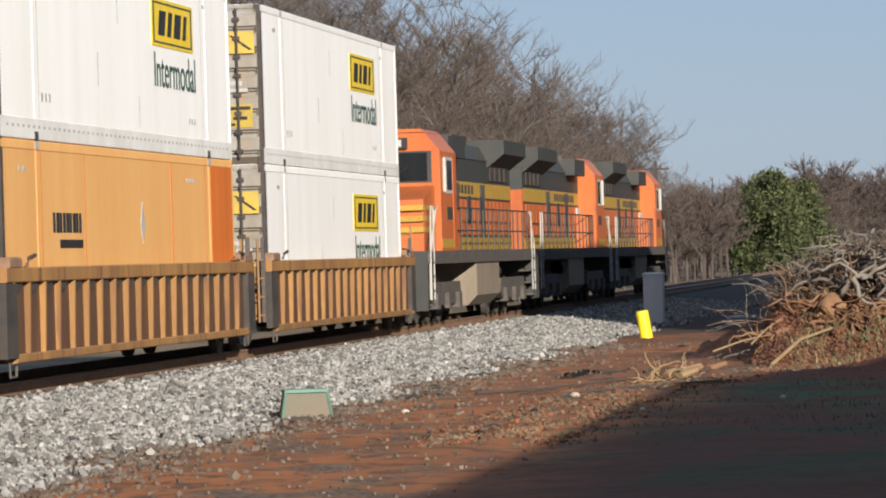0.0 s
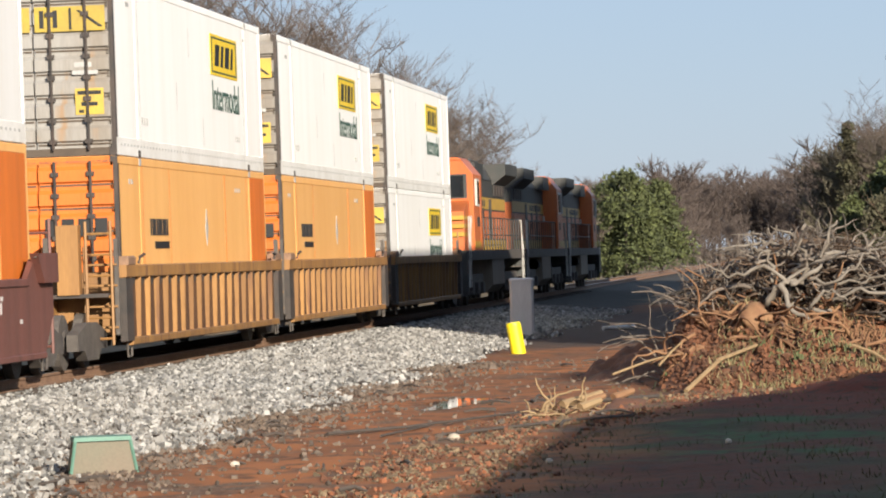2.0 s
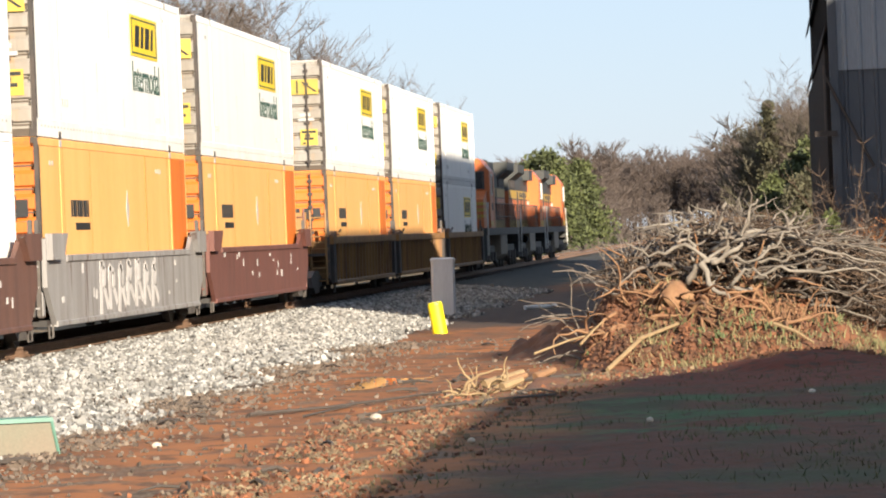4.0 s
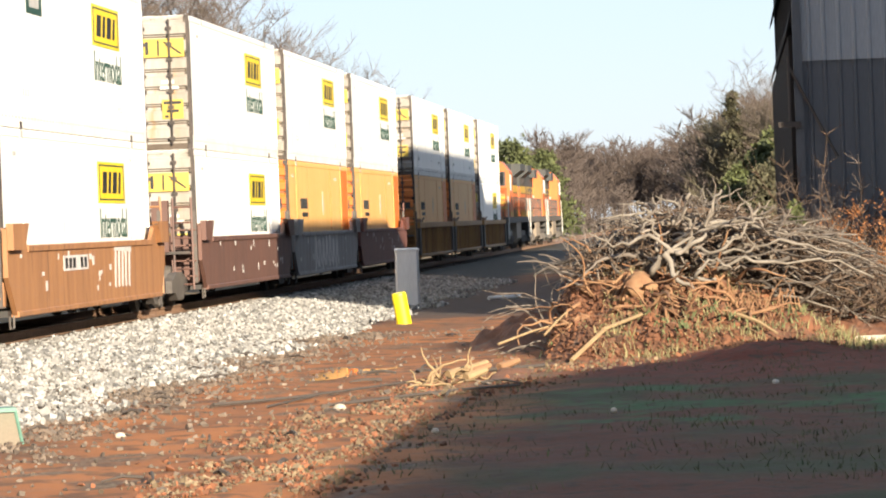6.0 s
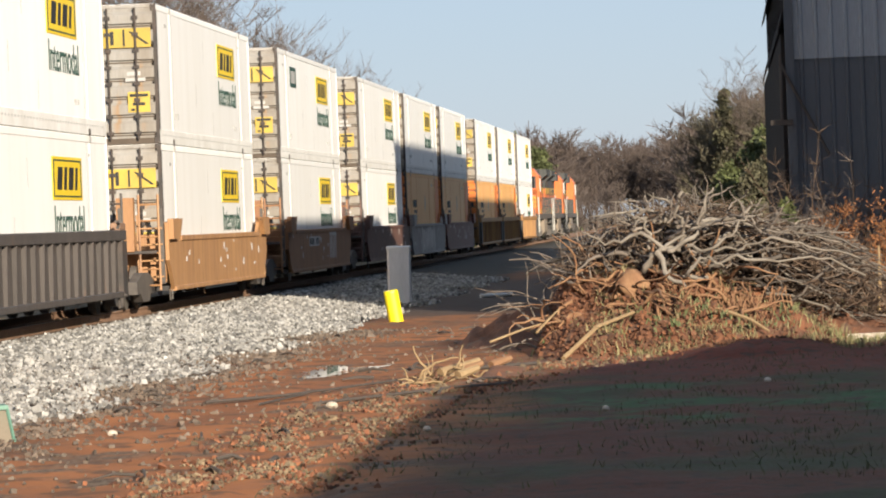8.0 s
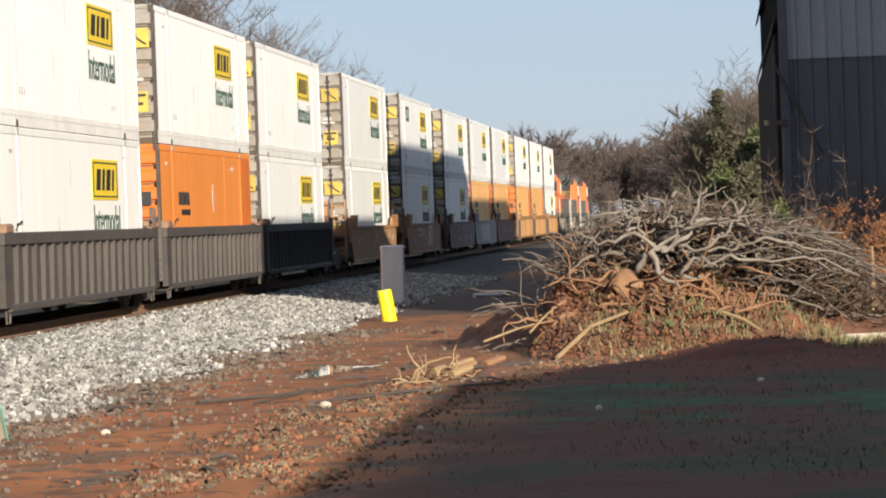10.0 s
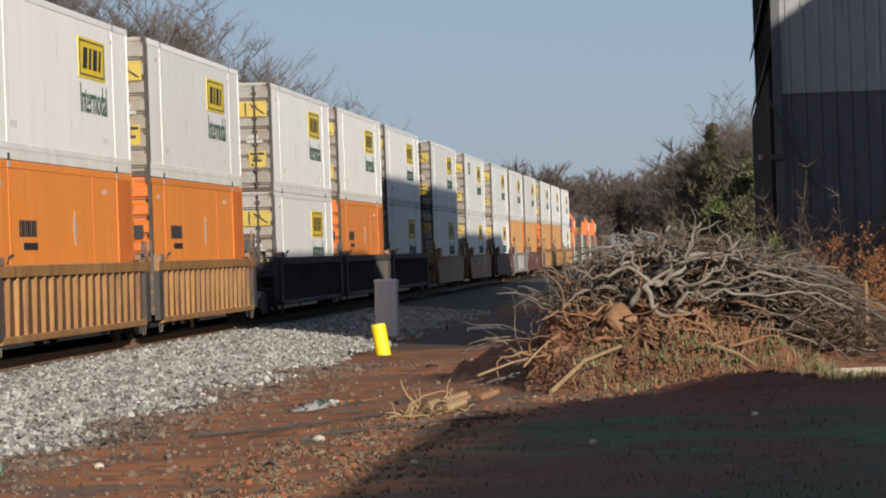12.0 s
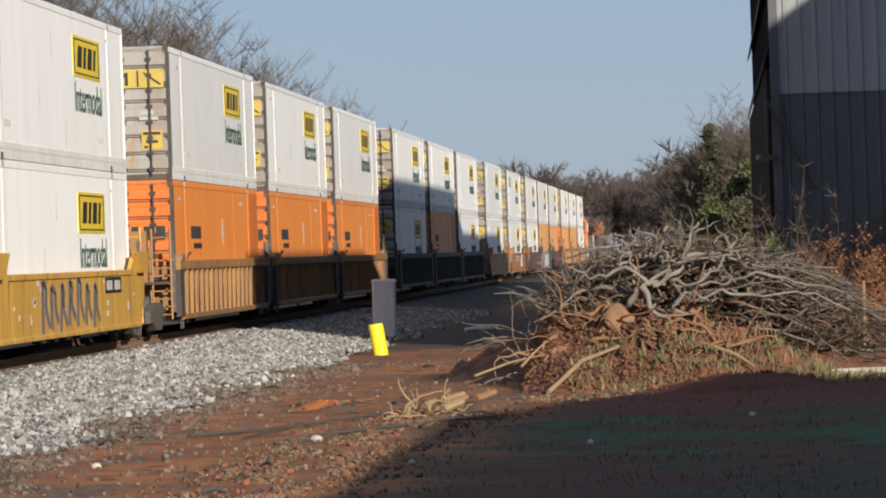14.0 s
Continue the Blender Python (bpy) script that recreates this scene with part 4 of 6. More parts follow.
def locomotive(cab_at_rear):
    """A six-axle road locomotive, 21.6 m long; built with its cab at the +y end and turned if need be."""
    L = 21.6
    c = thing("locomotive", "orange and black six-axle diesel locomotive with yellow stripes", "locomotive", "locomotives")
    Q = (lambda y: L - y) if cab_at_rear else (lambda y: y)

    def bx(s, x0, x1, y0, y1, z0, z1):
        return s.box(x0, x1, *sorted((Q(y0), Q(y1))), z0, z1)

    part("underframe", bx(Shape(), -1.5, 1.5, 0.6, L - 0.6, 1.42, 1.72), M_TRUCK, c)
    part("fuel_tank", Shape().prism_y([(-1.2, 0.35), (1.2, 0.35), (1.45, 0.6), (1.45, 1.42), (-1.45, 1.42), (-1.45, 0.6)], *sorted((Q(8.2), Q(12.6)))), M_TANK, c, "dusty grey fuel tank")
    hood = part("hood", bx(Shape(), -0.95, 0.95, 1.3, 16.2, 1.72, 3.42), M_LOCO, c)
    part("upper_hood", bx(Shape(), -0.945, 0.945, 1.32, 16.2, 3.42, 4.05), M_LOCODARK, c)
    part("hood_roof", Shape().prism_y([(-0.97, 4.05), (0.97, 4.05), (0.75, 4.45), (-0.75, 4.45)], *sorted((Q(1.3), Q(16.2)))), M_LOCODARK, c)
    for sx in (-1, 1):
        a, b = sorted((sx * 0.955, sx * 0.965))
        part("stripe", bx(Shape(), a, b, 1.5, 16.1, 3.08, 3.46), M_LOCOYEL, hood)
        for k in range(9):
            aa, bb = sorted((sx * 0.963, sx * 0.970))
            part("lettering_bar", bx(Shape(), aa, bb, 9.2 + k * 0.62, 9.6 + k * 0.62, 3.16, 3.38), M_LOCODARK, hood)
        part("pinstripe", bx(Shape(), a, b, 1.5, 16.1, 3.03, 3.075), M_LOCODARK, hood)
        part("pinstripe", bx(Shape(), a, b, 1.5, 16.1, 2.06, 2.10), M_LOCODARK, hood)
        aa, bb = sorted((sx * 0.955, sx * 1.38))
        part("battery_box", bx(Shape(), aa, bb, 14.9, 16.15, 1.73, 2.75), M_LOCO, hood)
        aa, bb = sorted((sx * 0.955, sx * 1.02))
        part("cabinet_door", bx(Shape(), aa, bb, 15.2, 15.95, 2.8, 3.0), M_HANDRAIL, hood)
        for ya in (7.0, 12.0):
            part("soot_panel", bx(Shape(), *sorted((sx * 0.974, sx * 0.984)), ya, ya + 0.85, 2.1, 3.42), M_TRUCK, hood, "soot-stained hood panel")
        part("stripe", bx(Shape(), a, b, 1.5, 16.1, 1.74, 2.05), M_LOCOYEL, hood)
        a, b = sorted((sx * 0.955, sx * 0.972))
        for i in range(17):
            part("hood_door", bx(Shape(), a, b, 2.0 + i * 0.8, 2.72 + i * 0.8, 2.12, 3.01), M_LOCO, hood)
        a, b = sorted((sx * 0.968, sx * 0.985))
        for i in range(3):
            part("intake_grille", bx(Shape(), a, b, 7.4 + i * 2.4, 8.0 + i * 2.4, 2.4, 3.1), M_LOCODARK, hood)
    part("radiator", Shape().prism_y([(-0.96, 3.9), (0.96, 3.9), (1.42, 4.25), (1.42, 4.62), (-1.42, 4.62), (-1.42, 4.25)], *sorted((Q(1.4), Q(6.2)))), M_LOCODARK, c, "flared dark radiator section")
    part("exhaust_box", bx(Shape(), -0.7, 0.7, 8.2, 11.0, 4.4, 4.68), M_LOCODARK, c)
    part("blower_box", bx(Shape(), -1.25, 1.25, 12.6, 15.6, 4.0, 4.5), M_LOCODARK, c)
    # cab
    pts = [(-1.5, 1.72), (1.5, 1.72), (1.5, 4.05), (1.15, 4.5), (-1.15, 4.5), (-1.5, 4.05)]
    cab = part("cab", Shape().prism_y(pts, *sorted((Q(16.2), Q(18.9)))), M_LOCO, c)
    part("cab_roof", Shape().prism_y([(-1.16, 4.5), (1.16, 4.5), (1.05, 4.58), (-1.05, 4.58)], *sorted((Q(16.15), Q(18.95)))), M_LOCO, cab)
    ynose = Q(18.9)
    dn = -1 if cab_at_rear else 1
    nose = Shape().prism_x([(ynose, 1.72), (ynose + dn * 2.0, 1.72), (ynose + dn * 1.9, 2.9), (ynose, 3.25)][::dn], -1.36, 1.36)
    part("nose", nose, M_LOCO, c)
    for z in (2.15, 2.4, 2.65):
        part("nose_stripe", bx(Shape(), -1.368, 1.368, 18.95, 20.94, z, z + 0.12), M_LOCOYEL, c)
    for sx in (-1, 1):
        a, b = sorted((sx * 0.15, sx * 1.2))
        part("windscreen", Shape().box(a, b, *sorted((ynose, ynose + dn * 0.02)), 3.36, 4.02), M_GLASS, cab)
        part("wiper", Shape().tube([(sx * 0.25, ynose + dn * 0.04, 3.38), (sx * 0.75, ynose + dn * 0.04, 3.7)], 0.014, 5), M_BLACK, cab)
        a, b = sorted((sx * 1.495, sx * 1.51))
        part("side_window", bx(Shape(), a, b, 17.0, 18.2, 3.15, 3.85), M_GLASS, cab)
        a, b = sorted((sx * 1.5, sx * 1.506))
        part("cab_stripe", bx(Shape(), a, b, 16.3, 18.85, 1.78, 2.0), M_LOCOYEL, cab)
        part("number_bars", bx(Shape(), a, b, 17.0, 17.9, 2.45, 2.75), M_LOCODARK, cab)
    board = part("number_board", Shape().box(-0.75, 0.75, *sorted((ynose, ynose + dn * 0.12)), 4.12, 4.38), M_BLACK, cab)
    bars = Shape()
    for k in range(8):
        if k not in (3, 4):
            bars.box(-0.68 + k * 0.17, -0.57 + k * 0.17, *sorted((ynose + dn * 0.12, ynose + dn * 0.13)), 4.17, 4.33)
    part("number_bars", bars, M_HANDRAIL, board)
    part("screen_frame", Shape().box(-1.3, 1.3, *sorted((ynose, ynose + dn * 0.012)), 3.32, 4.06), M_LOCODARK, cab)
    part("headlight", Shape().box(-0.22, 0.22, *sorted((ynose, ynose + dn * 0.1)), 4.39, 4.5), M_GLASS, cab)
    part("horn", Shape().tube([(0.3, Q(17.2), 4.7), (0.3, Q(17.9), 4.72)], [0.03, 0.07], 8).box(0.24, 0.36, *sorted((Q(17.2), Q(17.4))), 4.55, 4.72), M_TRUCK, c)
    for sx in (-1, 1):
        a, b = sorted((sx * 1.497, sx * 1.512))
        part("cab_door", bx(Shape(), a, b, 16.3, 16.85, 1.8, 3.9), M_LOCO, cab)
        a, b = sorted((sx * 1.5, sx * 1.56))
        part("mirror", bx(Shape(), a, b, 18.25, 18.4, 3.1, 3.9), M_HANDRAIL, cab)
        a, b = sorted((sx * 1.49, sx * 1.505))
        part("window_frame", bx(Shape(), a, b, 16.92, 18.28, 3.07, 3.93), M_HANDRAIL, cab)
        part("nose_light", Shape().box(*sorted((sx * 0.55, sx * 0.8)), *sorted((ynose + dn * 1.98, ynose + dn * 2.06)), 1.85, 2.05), M_HANDRAIL, c)
        rail = Shape().tube([(sx * 1.42, ynose + dn * 0.15, 2.75), (sx * 1.48, ynose + dn * 0.9, 2.65), (sx * 1.5, ynose + dn * 2.0, 1.65), (sx * 1.5, ynose + dn * 2.05, 0.6)], 0.03, 6)
        part("nose_rail", rail, M_HANDRAIL, c)
        a, b = sorted((sx * 0.955, sx * 0.99))
        for i in range(4):
            part("vent_louvre", bx(Shape(), a, b, 2.0 + i * 1.0, 2.8 + i * 1.0, 3.55, 3.95), M_DARK, c)
    # ends, steps, handrails
    for ye, d in ((0.6, -1), (L - 0.6, 1)):
        part("pilot", bx(Shape(), -1.45, 1.45, ye - 0.1, ye + 0.1, 0.35, 1.72), M_LOCODARK, c)
        part("coupler", bx(Shape(), -0.18, 0.18, ye, ye + d * 0.62, 0.72, 1.0), M_DARK, c)
        for sx in (-1, 1):
            st = Shape()
            for k in range(4):
                a, b = sorted((sx * 1.1, sx * 1.52))
                bx(st, a, b, ye - d * 0.15, ye - d * 0.6, 0.45 + k * 0.33, 0.49 + k * 0.33)
            part("steps", st, M_TRUCK, c)
            rl = Shape().tube([(sx * 1.5, Q(ye - d * 0.1), 0.6), (sx * 1.5, Q(ye - d * 0.15), 1.9), (sx * 1.45, Q(ye - d * 0.7), 2.75)], 0.02, 6)
            rl.tube([(sx * 1.5, Q(ye - d * 0.65), 0.6), (sx * 1.5, Q(ye - d * 0.7), 2.75)], 0.02, 6)
            part("step_rail", rl, M_HANDRAIL, c, "white step handrail")
    for sx in (-1, 1):
        rl = Shape()
        n = 15
        for i in range(n):
            y = 1.6 + i * (14.4 / (n - 1))
            rl.tube([(sx * 1.42, Q(y), 1.72), (sx * 1.42, Q(y), 2.75)], 0.022, 5)
        for z in (2.2, 2.75):
            rl.tube([(sx * 1.42, Q(1.6), z), (sx * 1.42, Q(16.0), z)], 0.022, 5)
        part("handrail", rl, M_LOCODARK, c)
    for yc in (4.3, 17.2):
        fr = Shape()
        for sx in (-1, 1):
            a, b = sorted((sx * 1.15, sx * 1.32))
            ys = [(yc - 2.6, 0.62), (yc - 2.3, 0.45), (yc - 0.6, 0.45), (yc, 0.3), (yc + 0.6, 0.45), (yc + 2.3, 0.45), (yc + 2.6, 0.62), (yc + 2.5, 0.98), (yc - 2.5, 0.98)]
            ys = [(Q(p), z) for p, z in ys]
            fr.prism_x(ys if not cab_at_rear else ys[::-1], a, b)
        tk = part("bogie", fr, M_TRUCK, c)
        for dy in (-1.85, 0, 1.85):
            wheelset(tk, Q(yc + dy), 0.51)
        for sx in (-1, 1):
            for dy in (-1.85, 0, 1.85):
                a, b = sorted((sx * 1.1, sx * 1.42))
                part("axle_box", bx(Shape(), a, b, yc + dy - 0.22, yc + dy + 0.22, 0.36, 0.72), M_TRUCK, tk)
        part("air_reservoir", Shape().tube([(1.2, Q(7.2), 1.15), (1.2, Q(8.1), 1.15)], 0.2, 12), M_TRUCK, c)
    return c


def build_locomotives():
    y = Y_END[1] + CL + 2.35
    for flip in (True, False, False):
        MOVERS.append((locomotive(flip), y, RAIL))
        y += 21.75


build_locomotives()

# ---------------------------------------------------------------- things beside the track


def utility_box():
    c = thing("utility_box", "grey metal utility pedestal standing in red clay", "utility box", at=pose(-7.9, 96.5, ground_z(-7.9, 96.5), 0, 0.6, 4))
    w, d, h = 0.285, 0.22, 1.40
    pts = [(-w, -d + 0.05), (-w + 0.05, -d), (w - 0.05, -d), (w, -d + 0.05), (w, d - 0.05), (w - 0.05, d), (-w + 0.05, d), (-w, d - 0.05)]
    s = Shape()
    s.v = [(x, y, -0.05) for x, y in pts] + [(x, y, h - 0.04) for x, y in pts]
    s.f = [(i, (i + 1) % 8, 8 + (i + 1) % 8, 8 + i) for i in range(8)] + [tuple(range(8, 16))]
    part("body", s, M_BOXGREY, c)
    s = Shape()
    s.v = [(x * 1.07, y * 1.07, h - 0.06) for x, y in pts] + [(x * 1.07, y * 1.07, h - 0.01) for x, y in pts] + [(x * 0.9, y * 0.9, h + 0.02) for x, y in pts]
    s.f = [(k + i, k + (i + 1) % 8, k + 8 + (i + 1) % 8, k + 8 + i) for k in (0, 8) for i in range(8)] + [tuple(range(16, 24)), tuple(range(7, -1, -1))]
    part("cap", s, M_BOXGREY, c)


def yellow_post():
    c = thing("marker_post", "short yellow plastic marker post leaning over", "post", at=pose(-6.72, 81.0, ground_z(-6.72, 81.0) - 0.03, 3, -8.5, 0))
    part("tube", Shape().turned(0, 0, [(0.15, -0.05), (0.15, 0.6), (0.143, 0.655), (0.12, 0.665)], 24), M_POSTYEL, c, smooth=False)
    part("cap_ring", Shape().turned(0, 0, [(0.154, 0.585), (0.154, 0.605)], 24), M_POSTYEL, c)


def green_cover():
    c = thing("ground_box", "low faded green plastic box half sunk in gravel", "utility box", at=pose(-7.30, 38.5, ground_z(-7.30, 38.5) - 0.05, 0, 0, 16))

    def frustum(s, w0, d0, w1, d1, z0, z1):
        n = len(s.v)
        s.v += [(x * w0, y * d0, z0) for x, y in ((-1, -1), (1, -1), (1, 1), (-1, 1))] + [(x * w1, y * d1, z1) for x, y in ((-1, -1), (1, -1), (1, 1), (-1, 1))]
        s.f += [(n + i, n + (i + 1) % 4, n + 4 + (i + 1) % 4, n + 4 + i) for i in range(4)] + [(n + 4, n + 5, n + 6, n + 7)]
        return s

    part("body", frustum(Shape(), 0.34, 0.26, 0.27, 0.21, -0.05, 0.36), M_GREENBOX, c)
    part("lid", frustum(Shape(), 0.285, 0.225, 0.275, 0.215, 0.37, 0.41), M_GREENEDGE, c, "worn pale green lid")
    for x0, x1 in ((0.335, 0.265), (-0.335, -0.265)):
        s = Shape().tube([(x0, -0.258, -0.03), (x1, -0.208, 0.38)], 0.018, 6)
        part("corner_edge", s, M_GREENEDGE, c)
    # Lighter green face laid over one side for the sunlight on it.
    s = Shape()
    s.quad((0.345, -0.26, -0.04), (0.345, 0.26, -0.04), (0.278, 0.21, 0.37), (0.278, -0.21, 0.37))
    part("side_face", s, M_GREENEDGE, c, "green side, colour lightened for sunlight")


utility_box()
yellow_post()
green_cover()

# ---------------------------------------------------------------- brush pile
RNG = random.Random(11)


def wander(start, way, length, bend=0.35, steps=7, droop=0.0, rnd=None):
    rnd = rnd or RNG
    p, d = Vector(start), Vector(way).normalized()
    pts = [p.copy()]
    for _ in range(steps):
        d = (d + Vector((rnd.uniform(-bend, bend), rnd.uniform(-bend, bend), rnd.uniform(-bend, bend) - droop))).normalized()
        p = p + d * (length / steps)
        pts.append(p.copy())
    return pts


def mound_z(x, y):
    """Height of the soil heap over the ground."""
    def lump(cx, cy, rx, ry, h):
        q = ((x - cx) / rx) ** 2 + ((y - cy) / ry) ** 2
        return h * max(0.0, 1 - q) ** 0.8
    z = max(lump(-1.15, 60.6, 2.3, 3.4, 1.25), lump(-1.9, 58.4, 1.1, 2.8, 0.5), lump(0.9, 60.8, 2.6, 2.2, 0.55), lump(-0.6, 58.6, 2.4, 2.6, 0.55), lump(-3.2, 51.5, 0.7, 3.0, 0.09))
    edge = float(np.interp(y, [54, 56, 58.5, 62], [-3.1, -2.85, -2.45, -2.6]))  # the heap breaks off steeply on the side of the track
    if x < edge:
        z = max(0.0, z - (edge - x) * 1.6)
    z = max(z, lump(-3.1, 64.0, 1.2, 3.0, 0.45))
    k = smooth(0.0, 0.3, z)
    z += k * (0.22 * noise.noise((x * 1.7, y * 1.5, 3)) + 0.15 * noise.noise((x * 4.5, y * 4, 7)) + 0.05 * noise.noise((x * 11, y * 9, 2)))
    return z


def brush_pile():
    c = thing("brush_pile", "heap of uprooted stump, grey branches and red soil", "brush pile")
    soil = material("red_soil_heap", (0.20, 0.075, 0.033), 0.95, second=(0.11, 0.05, 0.028), scale=1.4, fine=18, bump=0.8, distance=0.05, stain=(0.12, 0.07, 0.045), stain_at=0.56)
    s = Shape()
    nx, ny = 100, 140
    xs = [-4.6 + i * 8.4 / nx for i in range(nx + 1)]
    ys = [48.3 + j * 17.7 / ny for j in range(ny + 1)]
    s.v = [(x, y, ground_z(x, y) - 0.03 + max(-0.02, mound_z(x, y))) for y in ys for x in xs]
    s.f = [(j * (nx + 1) + i, j * (nx + 1) + i + 1, (j + 1) * (nx + 1) + i + 1, (j + 1) * (nx + 1) + i) for j in range(ny) for i in range(nx)]
    part("soil_bank", s, soil, c, "loose red soil", smooth=True)

    def top(x, y):
        return ground_z(x, y) + max(0, mound_z(x, y))

    R = RNG
    # clods on the soil face
    def clod_places(r, k):
        x, y = r.normal(-1.2, 1.2, k), r.uniform(54.6, 60.2, k)
        z = np.array([top(a, e) for a, e in zip(x, y)])
        return np.stack([x, y, z + 0.01], -1)[z > -0.5]

    clods = scatter_stones("loose_soil", "broken clods of red soil", 5600, clod_places, 0.038, material("soil_clod", (0.16, 0.062, 0.028), 0.95, second=(0.09, 0.045, 0.026), scale=2, fine=18, bump=0.6, island=0.45), 15)
    clods.parent = c
    del clods["category"]
    weeds = Shape()
    for i in range(900):
        x, y = R.gauss(-0.5, 0.9), R.uniform(56.3, 58.4)
        if noise.noise((x * 1.6, y * 1.3, 8.0)) < 0.02:
            continue
        z = top(x, y)
        a, q = R.uniform(0, 6.28), R.uniform(0.04, 0.11)
        e = Vector((math.cos(a), math.sin(a), 0)) * 0.016
        o, t2 = Vector((x, y, z)), Vector((R.uniform(-0.05, 0.05), R.uniform(-0.05, 0.05), q))
        weeds.quad(tuple(o - e), tuple(o + e), tuple(o + t2 + e * 0.5), tuple(o + t2 - e * 0.5))
    tagged(part("low_greenery", weeds, material("green_weeds", (0.065, 0.09, 0.03), 0.8, second=(0.11, 0.11, 0.05), bump=0.0, island=0.35), c, "low green weeds"), kind="stuff")
    def crest(x):
        """Upper outline of the heap along x."""
        return float(np.interp(x, [-3.6, -2.6, -2.0, -1.4, -0.9, -0.3, 0.4, 1.0, 1.7, 2.2, 2.8], [0.5, 0.85, 1.2, 1.5, 1.68, 1.7, 1.5, 1.28, 0.9, 0.45, -0.1]))

    def settle(pts, lift=0.02, slack=1.0):
        """Keeps a stick above the soil and under the heap's outline."""
        out = []
        for p in pts:
            lo, hi = top(p.x, p.y) + lift, crest(p.x) * slack
            z = p.z if p.z < hi else hi + 0.45 * (p.z - hi)
            out.append(Vector((p.x, p.y, max(lo, z))))
        return out

    def limb(pts, r0, mat, taper=0.72, sides=6):
        n = len(pts) - 1
        part("limb", Shape().tube(pts, [r0 * (1 - taper * k / n) for k in range(n + 1)], sides), mat, c, smooth=True)

    # grey limbs thrown across one another, fanning out from the stump
    for i in range(125):
        x, y = R.gauss(-0.65, 0.75), R.uniform(58.7, 61.2)
        f = R.random()
        z = top(x, y) + 0.05 + 0.85 * f * max(0.1, crest(x) - top(x, y) - 0.25)
        a = R.uniform(-0.5, 1.1) if R.random() < 0.6 else R.uniform(1.6, 3.4)
        way = (math.cos(a), R.uniform(-0.6, 0.4), math.sin(a) * R.uniform(0.25, 1.0) - 0.08)
        ln, r0 = R.uniform(0.6, 1.7), R.uniform(0.016, 0.047)
        pts = settle(wander((x, y, z), way, ln, 0.46, 9, 0.02), slack=R.uniform(0.8, 1.1))
        limb(pts, r0, M_LIMB if R.random() < 0.7 else M_WOODPALE)
        for k in (3, 6):
            if R.random() < 0.6:
                q = wander(pts[k], (way[0] * 0.6 + R.uniform(-0.8, 0.8), R.uniform(-0.7, 0.4), way[2] + R.uniform(-0.3, 0.7)), ln * 0.42, 0.4, 5)
                limb(settle(q), r0 * 0.5, M_LIMB, sides=5)
    # long limbs lying out over the low end of the heap
    for i in range(85):
        x, y = R.uniform(-0.1, 1.5), R.uniform(58.8, 61.4)
        z = top(x, y) + 0.05 + R.random() ** 0.8 * max(0.1, crest(x) - top(x, y) - 0.35)
        way = (1.0, R.uniform(-0.6, 0.5), R.uniform(-0.42, 0.38))
        ln, r0 = R.uniform(0.8, 1.9), R.uniform(0.014, 0.036)
        pts = settle(wander((x, y, z), way, ln, 0.36, 8, 0.02), slack=0.9)
        limb(pts, r0, M_LIMB if R.random() < 0.8 else M_WOODPALE)
        if R.random() < 0.7:
            q = wander(pts[4], (0.8, R.uniform(-0.7, 0.5), R.uniform(-0.35, 0.5)), ln * 0.5, 0.3, 5)
            limb(settle(q), r0 * 0.5, M_LIMB, sides=5)
    # broken ends standing out of the heap
    for i in range(64):
        x, y = R.uniform(-2.0, 1.9), R.uniform(58.8, 61.0)
        p = (x, y, crest(x) - R.uniform(0.25, 0.5))
        way = (R.uniform(-0.7, 0.9), R.uniform(-0.3, 0.3), R.uniform(0.35, 1.0))
        limb(wander(p, way, R.uniform(0.35, 0.75), 0.42, 5), R.uniform(0.010, 0.028), M_LIMB if i % 3 else M_WOODPALE, 0.65, 5)
    # pale barkless stump limbs rising out of the root plate
    for ctrl, r0 in ((((-1.25, 58.5, 0.62), (-1.0, 58.4, 0.86), (-0.72, 58.5, 0.92), (-0.6, 58.6, 1.2), (-0.72, 58.6, 1.45), (-0.62, 58.6, 1.74)), 0.07),
                     (((-0.85, 58.4, 0.9), (-0.55, 58.4, 1.0), (-0.4, 58.5, 1.28), (-0.3, 58.5, 1.5), (-0.16, 58.5, 1.78)), 0.055),
                     (((-1.0, 58.35, 0.88), (-0.88, 58.25, 0.55), (-0.62, 58.15, 0.36)), 0.085),
                     (((-0.9, 58.4, 0.9), (-1.25, 58.4, 1.12), (-1.75, 58.4, 1.02), (-2.1, 58.5, 1.2)), 0.045),
                     (((-0.6, 58.4, 0.95), (-0.25, 58.3, 0.88), (0.1, 58.3, 1.1), (0.32, 58.4, 1.36)), 0.045),
                     (((-1.1, 58.5, 0.92), (-1.2, 58.5, 1.3), (-1.42, 58.5, 1.48), (-1.36, 58.5, 1.66)), 0.04),
                     (((-0.3, 58.5, 0.6), (0.15, 58.4, 0.75), (0.7, 58.4, 0.66), (1.35, 58.5, 0.72), (2.0, 58.6, 0.42)), 0.04),
                     (((0.1, 58.6, 0.8), (0.6, 58.5, 1.0), (1.2, 58.5, 0.9), (1.95, 58.6, 0.66)), 0.035),
                     (((-0.62, 58.3, 0.5), (-0.35, 58.2, 0.78), (-0.05, 58.2, 0.62)), 0.04)):
        C = [Vector(p) for p in ctrl]
        pts = []
